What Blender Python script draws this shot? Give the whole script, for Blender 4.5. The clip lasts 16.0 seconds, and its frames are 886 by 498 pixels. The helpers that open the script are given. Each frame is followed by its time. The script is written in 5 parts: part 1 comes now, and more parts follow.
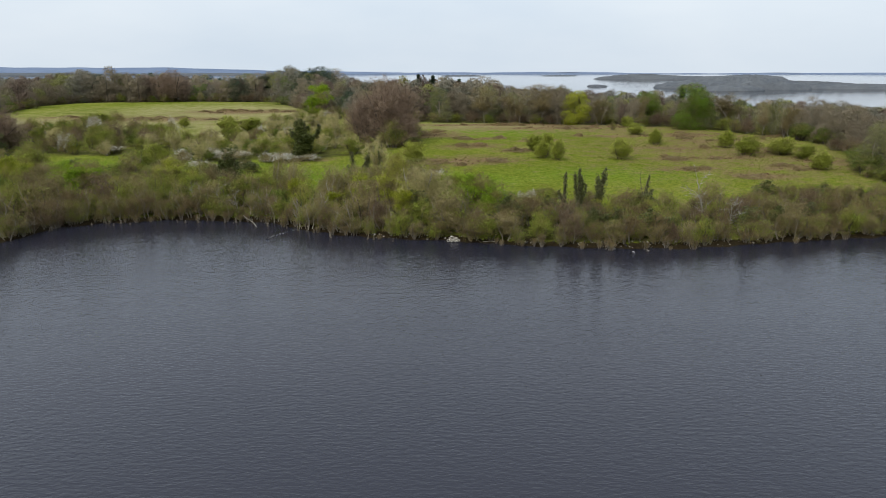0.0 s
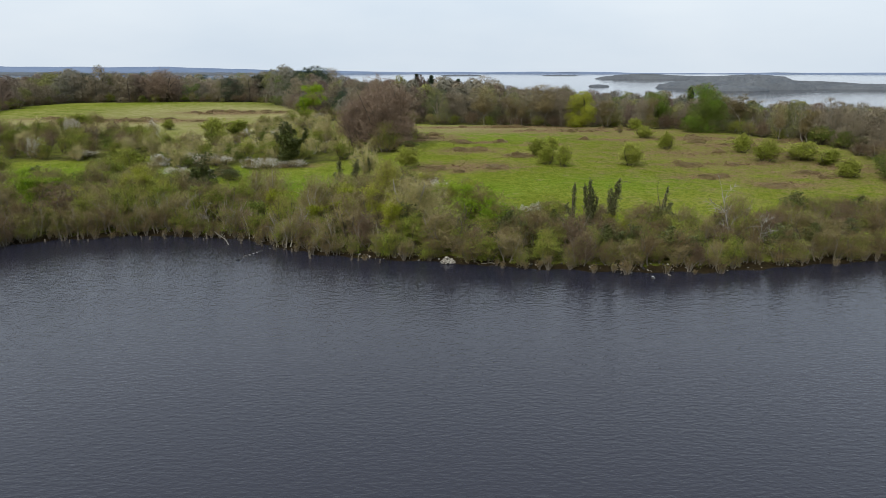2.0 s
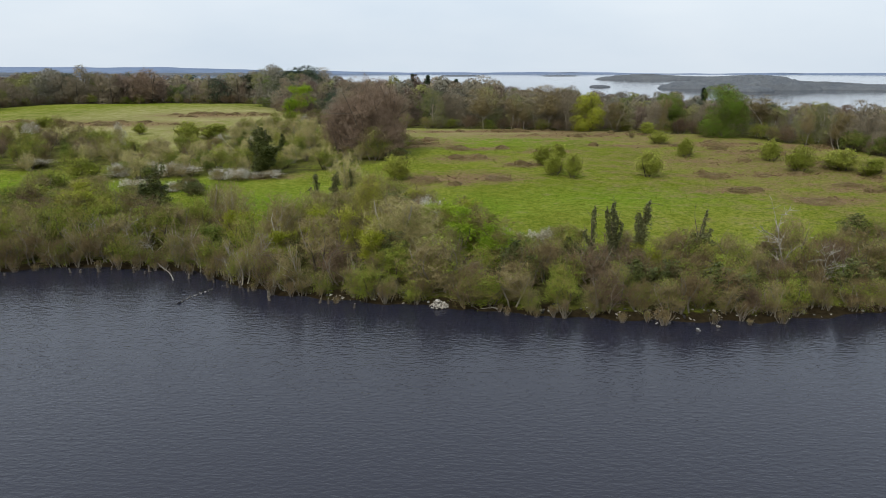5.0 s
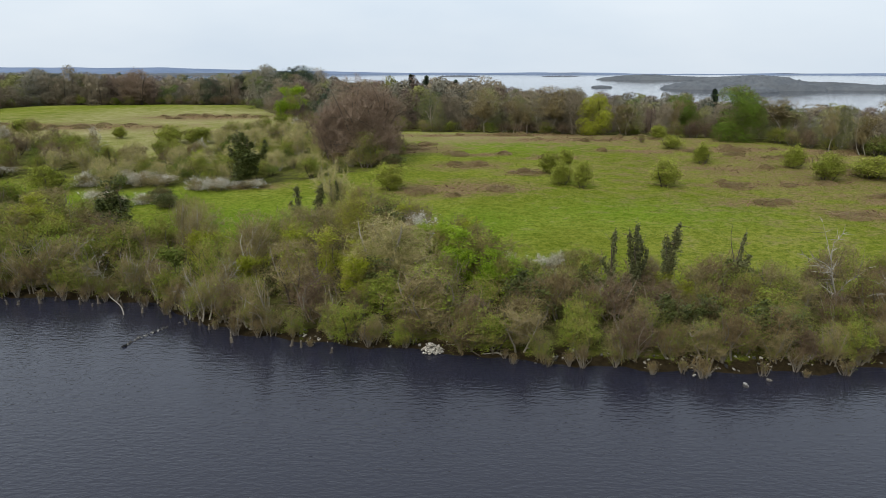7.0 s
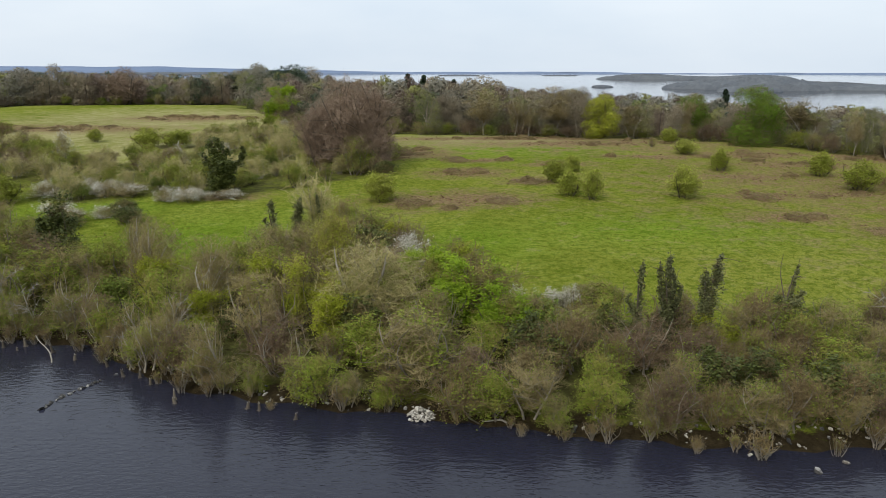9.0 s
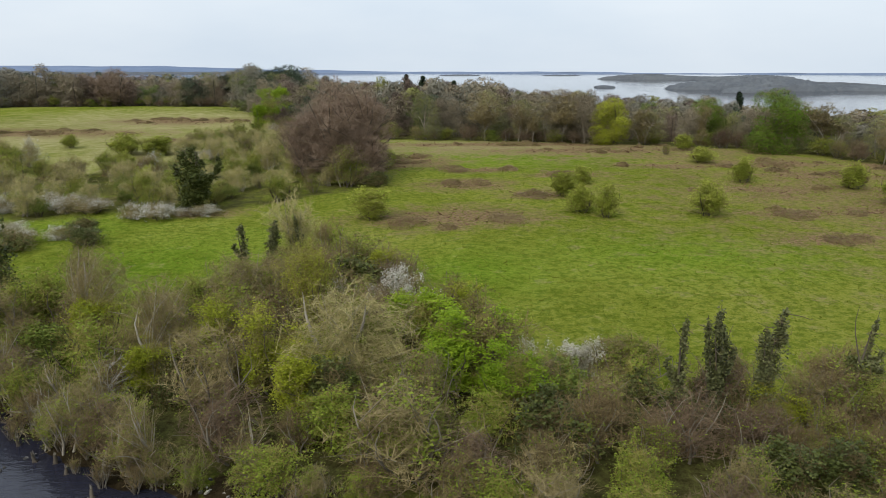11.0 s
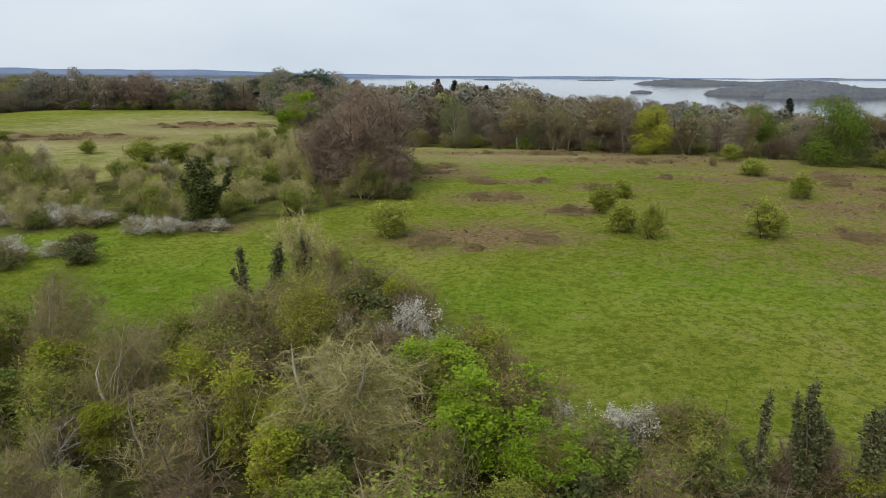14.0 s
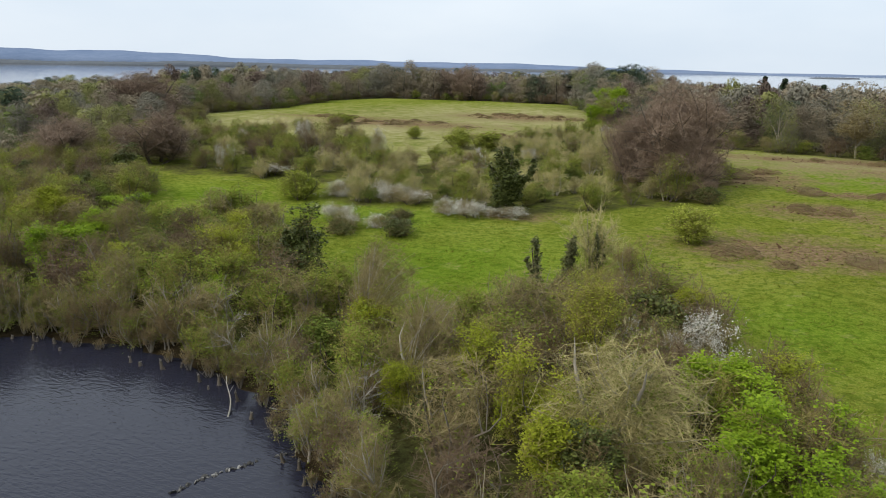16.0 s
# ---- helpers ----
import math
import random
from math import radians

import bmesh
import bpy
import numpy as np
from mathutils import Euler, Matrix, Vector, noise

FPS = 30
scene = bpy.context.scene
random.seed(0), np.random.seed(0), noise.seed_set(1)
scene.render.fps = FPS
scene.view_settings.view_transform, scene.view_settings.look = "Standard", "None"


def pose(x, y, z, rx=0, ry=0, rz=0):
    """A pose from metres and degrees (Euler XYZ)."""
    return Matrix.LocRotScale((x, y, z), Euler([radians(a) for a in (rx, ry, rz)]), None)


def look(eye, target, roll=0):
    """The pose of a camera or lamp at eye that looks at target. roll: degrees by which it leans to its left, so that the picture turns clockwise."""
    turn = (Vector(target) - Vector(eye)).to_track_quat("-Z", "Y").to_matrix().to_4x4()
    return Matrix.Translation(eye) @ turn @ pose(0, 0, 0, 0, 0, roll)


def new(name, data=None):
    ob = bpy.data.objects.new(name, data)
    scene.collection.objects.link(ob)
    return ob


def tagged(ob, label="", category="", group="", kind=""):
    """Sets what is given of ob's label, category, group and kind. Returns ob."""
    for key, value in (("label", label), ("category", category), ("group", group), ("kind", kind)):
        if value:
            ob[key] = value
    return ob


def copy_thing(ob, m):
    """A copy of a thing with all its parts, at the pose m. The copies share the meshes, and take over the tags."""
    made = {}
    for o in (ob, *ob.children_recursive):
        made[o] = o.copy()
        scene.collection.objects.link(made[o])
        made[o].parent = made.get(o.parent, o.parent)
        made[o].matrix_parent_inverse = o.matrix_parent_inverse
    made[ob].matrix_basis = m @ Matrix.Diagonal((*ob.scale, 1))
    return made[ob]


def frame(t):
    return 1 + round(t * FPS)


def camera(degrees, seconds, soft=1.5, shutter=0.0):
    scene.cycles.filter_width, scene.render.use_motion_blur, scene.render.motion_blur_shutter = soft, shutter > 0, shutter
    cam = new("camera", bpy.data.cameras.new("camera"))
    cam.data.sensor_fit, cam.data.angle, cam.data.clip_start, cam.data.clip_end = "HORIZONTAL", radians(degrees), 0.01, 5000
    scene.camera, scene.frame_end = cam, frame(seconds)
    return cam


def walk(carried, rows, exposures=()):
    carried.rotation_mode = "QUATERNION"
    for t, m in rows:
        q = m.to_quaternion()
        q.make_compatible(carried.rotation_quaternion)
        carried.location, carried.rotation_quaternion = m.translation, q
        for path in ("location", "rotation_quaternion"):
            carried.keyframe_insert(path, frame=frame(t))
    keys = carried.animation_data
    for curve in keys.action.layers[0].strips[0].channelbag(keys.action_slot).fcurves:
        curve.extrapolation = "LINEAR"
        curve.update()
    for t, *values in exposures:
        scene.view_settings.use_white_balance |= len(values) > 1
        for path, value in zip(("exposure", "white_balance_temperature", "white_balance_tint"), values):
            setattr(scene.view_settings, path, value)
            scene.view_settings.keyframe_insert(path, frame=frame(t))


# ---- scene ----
cam = camera(64.0, 16.0, soft=0.55)
PATH = [
    (0, (0.68, -1.487, 25.078), (0.748, 0.451, 24.587), -0.05),
    (0.5, (1.106, 1.642, 25.057), (1.174, 3.579, 24.564), -0.02),
    (1, (1.503, 4.836, 25.046), (1.57, 6.774, 24.553), 0),
    (1.5, (1.79, 8.015, 25.034), (1.857, 9.952, 24.541), 0),
    (2, (2.061, 11.146, 25.01), (2.128, 13.084, 24.518), 0),
    (2.5, (2.346, 14.22, 24.969), (2.413, 16.158, 24.476), 0),
    (3, (2.62, 17.365, 24.931), (2.688, 19.302, 24.44), 0),
    (5.5, (3.904, 33.171, 24.661), (3.974, 35.109, 24.17), 0),
    (6, (4.14, 36.263, 24.648), (4.21, 38.201, 24.157), 0),
    (6.5, (4.409, 39.331, 24.645), (4.479, 41.269, 24.155), 0),
    (7, (4.69, 42.46, 24.65), (4.759, 44.398, 24.16), 0),
    (7.5, (4.971, 45.509, 24.648), (5.04, 47.447, 24.157), 0.01),
    (8, (5.225, 48.666, 24.64), (5.295, 50.603, 24.148), 0.02),
    (8.5, (5.466, 51.83, 24.625), (5.537, 53.767, 24.134), 0.03),
    (9, (5.719, 55.096, 24.625), (5.791, 57.033, 24.133), 0.05),
    (11.5, (6.901, 70.246, 25.14), (6.971, 72.184, 24.647), 0.1),
    (12, (7.125, 72.753, 25.14), (7.194, 74.692, 24.652), 0.1),
    (12.5, (7.383, 74.577, 25.11), (7.448, 76.517, 24.626), 0.1),
    (13, (7.583, 75.944, 25.085), (7.649, 77.883, 24.601), 0.12),
    (13.5, (7.726, 76.759, 25.065), (7.786, 78.699, 24.583), 0.16),
    (14, (7.78, 77.161, 25.086), (7.761, 79.102, 24.604), 0.25),
    (14.5, (7.79, 77.316, 25.133), (7.6, 79.246, 24.646), 0.45),
    (15, (7.804, 77.315, 25.176), (7.36, 79.202, 24.682), 0.68),
    (15.5, (7.764, 77.172, 25.183), (7.117, 78.998, 24.686), 0.88),
    (16, (7.73, 77.073, 25.167), (6.923, 78.833, 24.663), 0.96),
]
EXPOSURES = [(0.0, 0.2), (3.0, 0.2), (7.0, 0.22), (9.0, 0.28), (12.5, 0.16), (14.4, 0.12), (15.2, 0.2), (16.0, 0.32)]
walk(cam, [(t, look(eye, aim, roll)) for t, eye, aim, roll in PATH], EXPOSURES)

# ---- light ----
world = bpy.data.worlds.new("overcast_sky")
scene.world = world
world.use_nodes = True
wt = world.node_tree
wt.nodes.clear()
w_out = wt.nodes.new("ShaderNodeOutputWorld")
w_bg = wt.nodes.new("ShaderNodeBackground")
w_sky = wt.nodes.new("ShaderNodeTexSky")
w_sky.sky_type, w_sky.sun_disc = "NISHITA", False
w_sky.sun_elevation, w_sky.sun_rotation = radians(41), radians(215)
w_sky.air_density, w_sky.dust_density = 1.0, 4.0
w_map = wt.nodes.new("ShaderNodeMapping")
w_map.inputs["Scale"].default_value = (1.6, 1.6, 5.0)
w_geo = wt.nodes.new("ShaderNodeTexCoord")
w_noise = wt.nodes.new("ShaderNodeTexNoise")
w_noise.inputs["Scale"].default_value, w_noise.inputs["Detail"].default_value = 1.4, 5
w_ramp = wt.nodes.new("ShaderNodeValToRGB")
w_ramp.color_ramp.elements[0].position, w_ramp.color_ramp.elements[1].position = 0.3, 0.7
w_ramp.color_ramp.elements[0].color = (5.95, 6.85, 7.85, 1)
w_ramp.color_ramp.elements[1].color = (7.2, 7.85, 8.5, 1)
w_mix = wt.nodes.new("ShaderNodeMix")
w_mix.data_type = "RGBA"
w_mix.inputs["Factor"].default_value = 0.9
wt.links.new(w_geo.outputs["Generated"], w_map.inputs["Vector"])
wt.links.new(w_map.outputs["Vector"], w_noise.inputs["Vector"])
wt.links.new(w_noise.outputs["Fac"], w_ramp.inputs["Fac"])
wt.links.new(w_sky.outputs["Color"], w_mix.inputs["A"])
wt.links.new(w_ramp.outputs["Color"], w_mix.inputs["B"])
w_up = wt.nodes.new("ShaderNodeSeparateXYZ")
w_gain = wt.nodes.new("ShaderNodeMath")
w_gain.operation, w_gain.use_clamp = "MULTIPLY", True
w_gain.inputs[1].default_value = 1.0
w_rise = wt.nodes.new("ShaderNodeMapRange")
w_rise.inputs["To Min"].default_value, w_rise.inputs["To Max"].default_value = 0.1, 0.14
wt.links.new(w_geo.outputs["Generated"], w_up.inputs["Vector"])
wt.links.new(w_up.outputs["Z"], w_gain.inputs[0])
wt.links.new(w_gain.outputs["Value"], w_rise.inputs["Value"])
wt.links.new(w_mix.outputs["Result"], w_bg.inputs["Color"])
wt.links.new(w_rise.outputs["Result"], w_bg.inputs["Strength"])
wt.links.new(w_bg.outputs["Background"], w_out.inputs["Surface"])

sun = new("sun", bpy.data.lights.new("sun", "SUN"))
sun.data.energy, sun.data.angle, sun.data.color = 1.9, radians(25), (1.0, 0.95, 0.84)
sun.matrix_world = look((0, 0, 300), (200, 285, 0))


# ---- materials ----
def nodes_of(name):
    m = bpy.data.materials.new(name)
    m.use_nodes = True
    return m, m.node_tree, m.node_tree.nodes["Principled BSDF"]


def wire(tree, a, out, b, inp):
    tree.links.new(a.outputs[out], b.inputs[inp])


def noise_node(tree, scale, detail=4, rough=0.55, vector=None):
    n = tree.nodes.new("ShaderNodeTexNoise")
    n.inputs["Scale"].default_value, n.inputs["Detail"].default_value, n.inputs["Roughness"].default_value = scale, detail, rough
    if vector:
        tree.links.new(vector, n.inputs["Vector"])
    return n


def math_node(tree, op, a, b=None, clamp=False):
    n = tree.nodes.new("ShaderNodeMath")
    n.operation, n.use_clamp = op, clamp
    for i, v in enumerate((a, b)):
        if v is None:
            continue
        if isinstance(v, (int, float)):
            n.inputs[i].default_value = v
        else:
            tree.links.new(v, n.inputs[i])
    return n.outputs[0]


def mix_node(tree, fac, a, b):
    n = tree.nodes.new("ShaderNodeMix")
    n.data_type = "RGBA"
    for key, v in (("Factor", fac), ("A", a), ("B", b)):
        if isinstance(v, (int, float)):
            n.inputs[key].default_value = v
        elif isinstance(v, tuple):
            n.inputs[key].default_value = (*v, 1)
        else:
            tree.links.new(v, n.inputs[key])
    return n.outputs["Result"]


def ramp_node(tree, fac, *stops):
    n = tree.nodes.new("ShaderNodeValToRGB")
    while len(n.color_ramp.elements) < len(stops):
        n.color_ramp.elements.new(0.5)
    for e, (p, c) in zip(n.color_ramp.elements, stops):
        e.position, e.color = p, (*c, 1)
    tree.links.new(fac, n.inputs["Fac"])
    return n.outputs["Color"]


def plant_material(name, dark, mid, light, through_light=0.0, rough=0.8, patchy=0.9, piece=0.5, each=0.3, spread=0.8):
    """Wood or leaf: colour varies from piece to piece, from plant to plant and over the plant."""
    m, t, b = nodes_of(name)
    geo, info, co = t.nodes.new("ShaderNodeNewGeometry"), t.nodes.new("ShaderNodeObjectInfo"), t.nodes.new("ShaderNodeTexCoord")
    patch = noise_node(t, patchy, 3, 0.6, co.outputs["Object"])
    f = math_node(t, "MULTIPLY", geo.outputs["Random Per Island"], piece)
    f = math_node(t, "ADD", f, math_node(t, "MULTIPLY", info.outputs["Random"], each))
    f = math_node(t, "ADD", f, math_node(t, "MULTIPLY", math_node(t, "SUBTRACT", patch.outputs["Fac"], 0.4), spread), clamp=True)
    col = ramp_node(t, f, (0.0, dark), (0.5, mid), (1.0, light))
    t.links.new(col, b.inputs["Base Color"])
    b.inputs["Roughness"].default_value = rough
    b.inputs["Specular IOR Level"].default_value = 0.2
    if through_light:
        tr, mx, out = t.nodes.new("ShaderNodeBsdfTranslucent"), t.nodes.new("ShaderNodeMixShader"), t.nodes["Material Output"]
        t.links.new(col, tr.inputs["Color"])
        mx.inputs["Fac"].default_value = through_light
        wire(t, b, "BSDF", mx, 1), wire(t, tr, "BSDF", mx, 2), wire(t, mx, "Shader", out, "Surface")
    return m


BARK = plant_material("bark", (0.0400, 0.0320, 0.0240), (0.0880, 0.0720, 0.0520), (0.1600, 0.1360, 0.1040))
BARK_GREY = plant_material("grey_bark", (0.0810, 0.0675, 0.0495), (0.1710, 0.1485, 0.1125), (0.2880, 0.2565, 0.2025))
BARK_PALE = plant_material("pale_bark", (0.14, 0.12, 0.09), (0.26, 0.23, 0.18), (0.43, 0.4, 0.33))
TWIG_GREY = plant_material("grey_twig", (0.0998, 0.0780, 0.0336), (0.2184, 0.1740, 0.0768), (0.3675, 0.3000, 0.1480), 0.2)
TWIG_BROWN = plant_material("brown_twig", (0.0798, 0.0570, 0.0256), (0.1743, 0.1280, 0.0592), (0.2992, 0.2250, 0.1120), 0.2)
TWIG_OLIVE = plant_material("olive_twig", (0.1232, 0.1044, 0.0288), (0.2376, 0.2044, 0.0560), (0.3784, 0.3262, 0.1040), 0.2)
TWIG_RED = plant_material("red_twig", (0.0768, 0.0507, 0.0296), (0.1535, 0.1058, 0.0633), (0.2438, 0.1763, 0.1087), 0.2)
TWIG_BEECH = plant_material("beech_twig", (0.1150, 0.0780, 0.0540), (0.2150, 0.1530, 0.1080), (0.3200, 0.2400, 0.1750), 0.15)
LEAF_OLIVE = plant_material("olive_leaf", (0.0862, 0.1102, 0.0100), (0.1682, 0.2115, 0.0214), (0.2847, 0.3393, 0.0466), 0.25)
LEAF_GREEN = plant_material("green_leaf", (0.06, 0.085, 0.014), (0.125, 0.165, 0.026), (0.23, 0.275, 0.05), 0.25)
TWIG_PALE = plant_material("pale_twig", (0.1988, 0.1683, 0.0701), (0.4132, 0.3552, 0.1584), (0.6579, 0.5841, 0.2857), 0.2)
LEAF_HAW = plant_material("hawthorn_leaf", (0.13, 0.155, 0.018), (0.26, 0.295, 0.035), (0.4, 0.42, 0.08), 0.25)
LEAF_BRIGHT = plant_material("bright_leaf", (0.09, 0.15, 0.006), (0.19, 0.285, 0.011), (0.32, 0.42, 0.03), 0.3)
LEAF_BROAD = plant_material("broad_leaf", (0.06, 0.115, 0.008), (0.115, 0.195, 0.014), (0.19, 0.28, 0.028), 0.3, piece=0.25)
LEAF_YELLOW = plant_material("yellow_leaf", (0.1242, 0.1426, 0.0092), (0.2438, 0.2760, 0.0166), (0.3956, 0.4094, 0.0414), 0.3)
LEAF_DARK = plant_material("dark_leaf", (0.0329, 0.0430, 0.0104), (0.0672, 0.0822, 0.0171), (0.1495, 0.1581, 0.0379), 0.1, 0.55)
LEAF_IVY = plant_material("ivy_leaf", (0.0425, 0.0475, 0.0187), (0.0900, 0.0963, 0.0350), (0.1875, 0.1812, 0.0750), 0.1, 0.55)
LEAF_CONIFER = plant_material("conifer_needle", (0.012, 0.022, 0.012), (0.025, 0.042, 0.02), (0.05, 0.07, 0.032), 0.05)
BLOSSOM = plant_material("blossom", (0.3, 0.28, 0.22), (0.48, 0.46, 0.39), (0.72, 0.71, 0.65), 0.2)
FAR = dict(through_light=0.15, patchy=0.13, piece=0.05, each=0.45, spread=0.75)
CANOPY_BROWN = plant_material("brown_canopy", (0.1408, 0.1118, 0.0759), (0.2327, 0.1967, 0.1327), (0.3430, 0.2984, 0.2088), **FAR)
CANOPY_GREY = plant_material("grey_canopy", (0.1214, 0.1118, 0.0834), (0.1943, 0.1817, 0.1390), (0.2721, 0.2548, 0.1993), **FAR)
CANOPY_OLIVE = plant_material("olive_canopy", (0.1407, 0.1432, 0.0469), (0.2302, 0.2341, 0.0798), (0.3455, 0.3408, 0.1230), **FAR)
CANOPY_GREEN = plant_material("green_canopy", (0.0618, 0.0898, 0.0214), (0.1235, 0.1629, 0.0392), (0.2078, 0.2526, 0.0653), **FAR)
CANOPY_RED = plant_material("red_canopy", (0.1046, 0.0752, 0.0583), (0.1793, 0.1323, 0.1005), (0.2640, 0.2034, 0.1561), **FAR)
CANOPY_DARK = plant_material("evergreen_canopy", (0.0271, 0.0418, 0.0263), (0.0518, 0.0739, 0.0418), (0.0923, 0.1231, 0.0664), **FAR)
BARK_BLEACHED = plant_material("bleached_bark", (0.1326, 0.1170, 0.0897), (0.2418, 0.2223, 0.1794), (0.3900, 0.3666, 0.3120))
BRACKEN = plant_material("dead_bracken", (0.1403, 0.0842, 0.0488), (0.2745, 0.1745, 0.1037), (0.4392, 0.3050, 0.1891), 0.2, piece=0.15)
HEATH = plant_material("heath_leaf", (0.1690, 0.1625, 0.0455), (0.2860, 0.2600, 0.0845), (0.4160, 0.3640, 0.1430), 0.25, piece=0.15)
GRASS_TUFT = plant_material("grass_blade", (0.13, 0.165, 0.016), (0.195, 0.22, 0.028), (0.3, 0.28, 0.07), 0.5, piece=0.3)


def grass_ground():
    m, t, b = nodes_of("meadow")
    co = t.nodes.new("ShaderNodeTexCoord").outputs["Object"]
    big, mid, fine, blade = noise_node(t, 0.03, 4, 0.6, co), noise_node(t, 0.28, 5, 0.65, co), noise_node(t, 1.7, 5, 0.75, co), noise_node(t, 7.0, 4, 0.8, co)
    tussock = noise_node(t, 1.15, 3, 0.7, co)
    f = math_node(t, "ADD", math_node(t, "MULTIPLY", big.outputs["Fac"], 0.35), math_node(t, "MULTIPLY", mid.outputs["Fac"], 0.3))
    f = math_node(t, "ADD", f, math_node(t, "MULTIPLY", fine.outputs["Fac"], 0.35))
    f = math_node(t, "ADD", f, math_node(t, "MULTIPLY", math_node(t, "SUBTRACT", blade.outputs["Fac"], 0.5), 0.8))
    grass = ramp_node(t, f, (0.28, (0.0440, 0.0690, 0.0056)), (0.42, (0.1250, 0.1490, 0.0158)), (0.55, (0.1960, 0.2080, 0.0370)), (0.72, (0.2500, 0.2380, 0.0760)))
    lush = ramp_node(t, f, (0.28, (0.0480, 0.0860, 0.0058)), (0.46, (0.1180, 0.1800, 0.0155)), (0.66, (0.2200, 0.2500, 0.0385)))
    brk = ramp_node(t, fine.outputs["Fac"], (0.3, (0.0800, 0.0520, 0.0260)), (0.5, (0.1700, 0.1180, 0.0620)), (0.7, (0.2700, 0.2000, 0.1100)))
    straw = ramp_node(t, f, (0.3, (0.1250, 0.1206, 0.0420)), (0.5, (0.2546, 0.2340, 0.0996)), (0.68, (0.3752, 0.3260, 0.1887)))
    litter = ramp_node(t, fine.outputs["Fac"], (0.3, (0.03, 0.026, 0.011)), (0.5, (0.075, 0.072, 0.024)), (0.7, (0.12, 0.13, 0.035)))
    mud = ramp_node(t, fine.outputs["Fac"], (0.3, (0.012, 0.009, 0.005)), (0.7, (0.045, 0.034, 0.018)))

    def cover(name, base, colour, soft=0.14):
        a = t.nodes.new("ShaderNodeAttribute")
        a.attribute_name = name
        k = math_node(t, "ADD", a.outputs["Fac"], math_node(t, "MULTIPLY", math_node(t, "SUBTRACT", mid.outputs["Fac"], 0.5), 1.5))
        k = math_node(t, "ADD", k, math_node(t, "MULTIPLY", math_node(t, "SUBTRACT", fine.outputs["Fac"], 0.5), 0.7))
        k = math_node(t, "DIVIDE", math_node(t, "SUBTRACT", k, 0.5 - soft), 2 * soft, clamp=True)
        return mix_node(t, k, base, colour)

    tuft = math_node(t, "DIVIDE", math_node(t, "SUBTRACT", tussock.outputs["Fac"], 0.5), 0.07, clamp=True)
    grass = mix_node(t, math_node(t, "MULTIPLY", tuft, 0.58), grass, (0.0560, 0.0900, 0.0080))
    lush = mix_node(t, math_node(t, "MULTIPLY", tuft, 0.5), lush, (0.0450, 0.0900, 0.0060))
    col = cover("lush", grass, lush, 0.4)
    col = cover("straw", col, straw, 0.35)
    col = cover("bracken", col, brk, 0.28)
    col = cover("litter", col, litter, 0.2)
    col = cover("mud", col, mud, 0.1)
    t.links.new(col, b.inputs["Base Color"])
    b.inputs["Roughness"].default_value = 0.95
    b.inputs["Specular IOR Level"].default_value = 0.0
    bump = t.nodes.new("ShaderNodeBump")
    bump.inputs["Strength"].default_value, bump.inputs["Distance"].default_value = 0.8, 0.35
    h = math_node(t, "ADD", math_node(t, "MULTIPLY", fine.outputs["Fac"], 0.6), math_node(t, "MULTIPLY", blade.outputs["Fac"], 0.35))
    t.links.new(h, bump.inputs["Height"])
    wire(t, bump, "Normal", b, "Normal")
    return m


def water_material():
    m, t, b = nodes_of("lake_water")
    co = t.nodes.new("ShaderNodeTexCoord").outputs["Object"]
    mp = t.nodes.new("ShaderNodeMapping")
    mp.inputs["Rotation"].default_value, mp.inputs["Scale"].default_value = (0, 0, radians(12)), (0.45, 1.0, 1.0)
    t.links.new(co, mp.inputs["Vector"])
    lanes = noise_node(t, 0.03, 3, 0.5, mp.outputs["Vector"])
    swell, chop, fine = noise_node(t, 0.75, 2, 0.5, mp.outputs["Vector"]), noise_node(t, 2.9, 2, 0.55, mp.outputs["Vector"]), noise_node(t, 6.0, 2, 0.5, mp.outputs["Vector"])
    h = math_node(t, "ADD", math_node(t, "MULTIPLY", swell.outputs["Fac"], 0.2), math_node(t, "MULTIPLY", chop.outputs["Fac"], 0.6))
    h = math_node(t, "ADD", h, math_node(t, "MULTIPLY", fine.outputs["Fac"], 0.1))
    k = math_node(t, "ADD", 0.35, math_node(t, "MULTIPLY", lanes.outputs["Fac"], 0.9))
    reach = t.nodes.new("ShaderNodeVectorMath")
    reach.operation = "LENGTH"
    t.links.new(co, reach.inputs[0])
    calm = math_node(t, "SUBTRACT", 1.0, math_node(t, "DIVIDE", math_node(t, "SUBTRACT", reach.outputs["Value"], 250), 300, clamp=True))
    k = math_node(t, "MULTIPLY", k, math_node(t, "ADD", 0.2, math_node(t, "MULTIPLY", calm, 0.8)))
    lee = t.nodes.new("ShaderNodeAttribute")
    lee.attribute_name = "shelter"
    k = math_node(t, "MULTIPLY", k, math_node(t, "SUBTRACT", 1.1, math_node(t, "MULTIPLY", lee.outputs["Fac"], 0.4)))
    bump = t.nodes.new("ShaderNodeBump")
    bump.inputs["Distance"].default_value = 0.115
    t.links.new(k, bump.inputs["Strength"])
    t.links.new(h, bump.inputs["Height"])
    wire(t, bump, "Normal", b, "Normal")
    b.inputs["Base Color"].default_value = (0.0165, 0.0172, 0.0275, 1)
    b.inputs["Roughness"].default_value = 0.05
    b.inputs["IOR"].default_value = 1.333
    return m


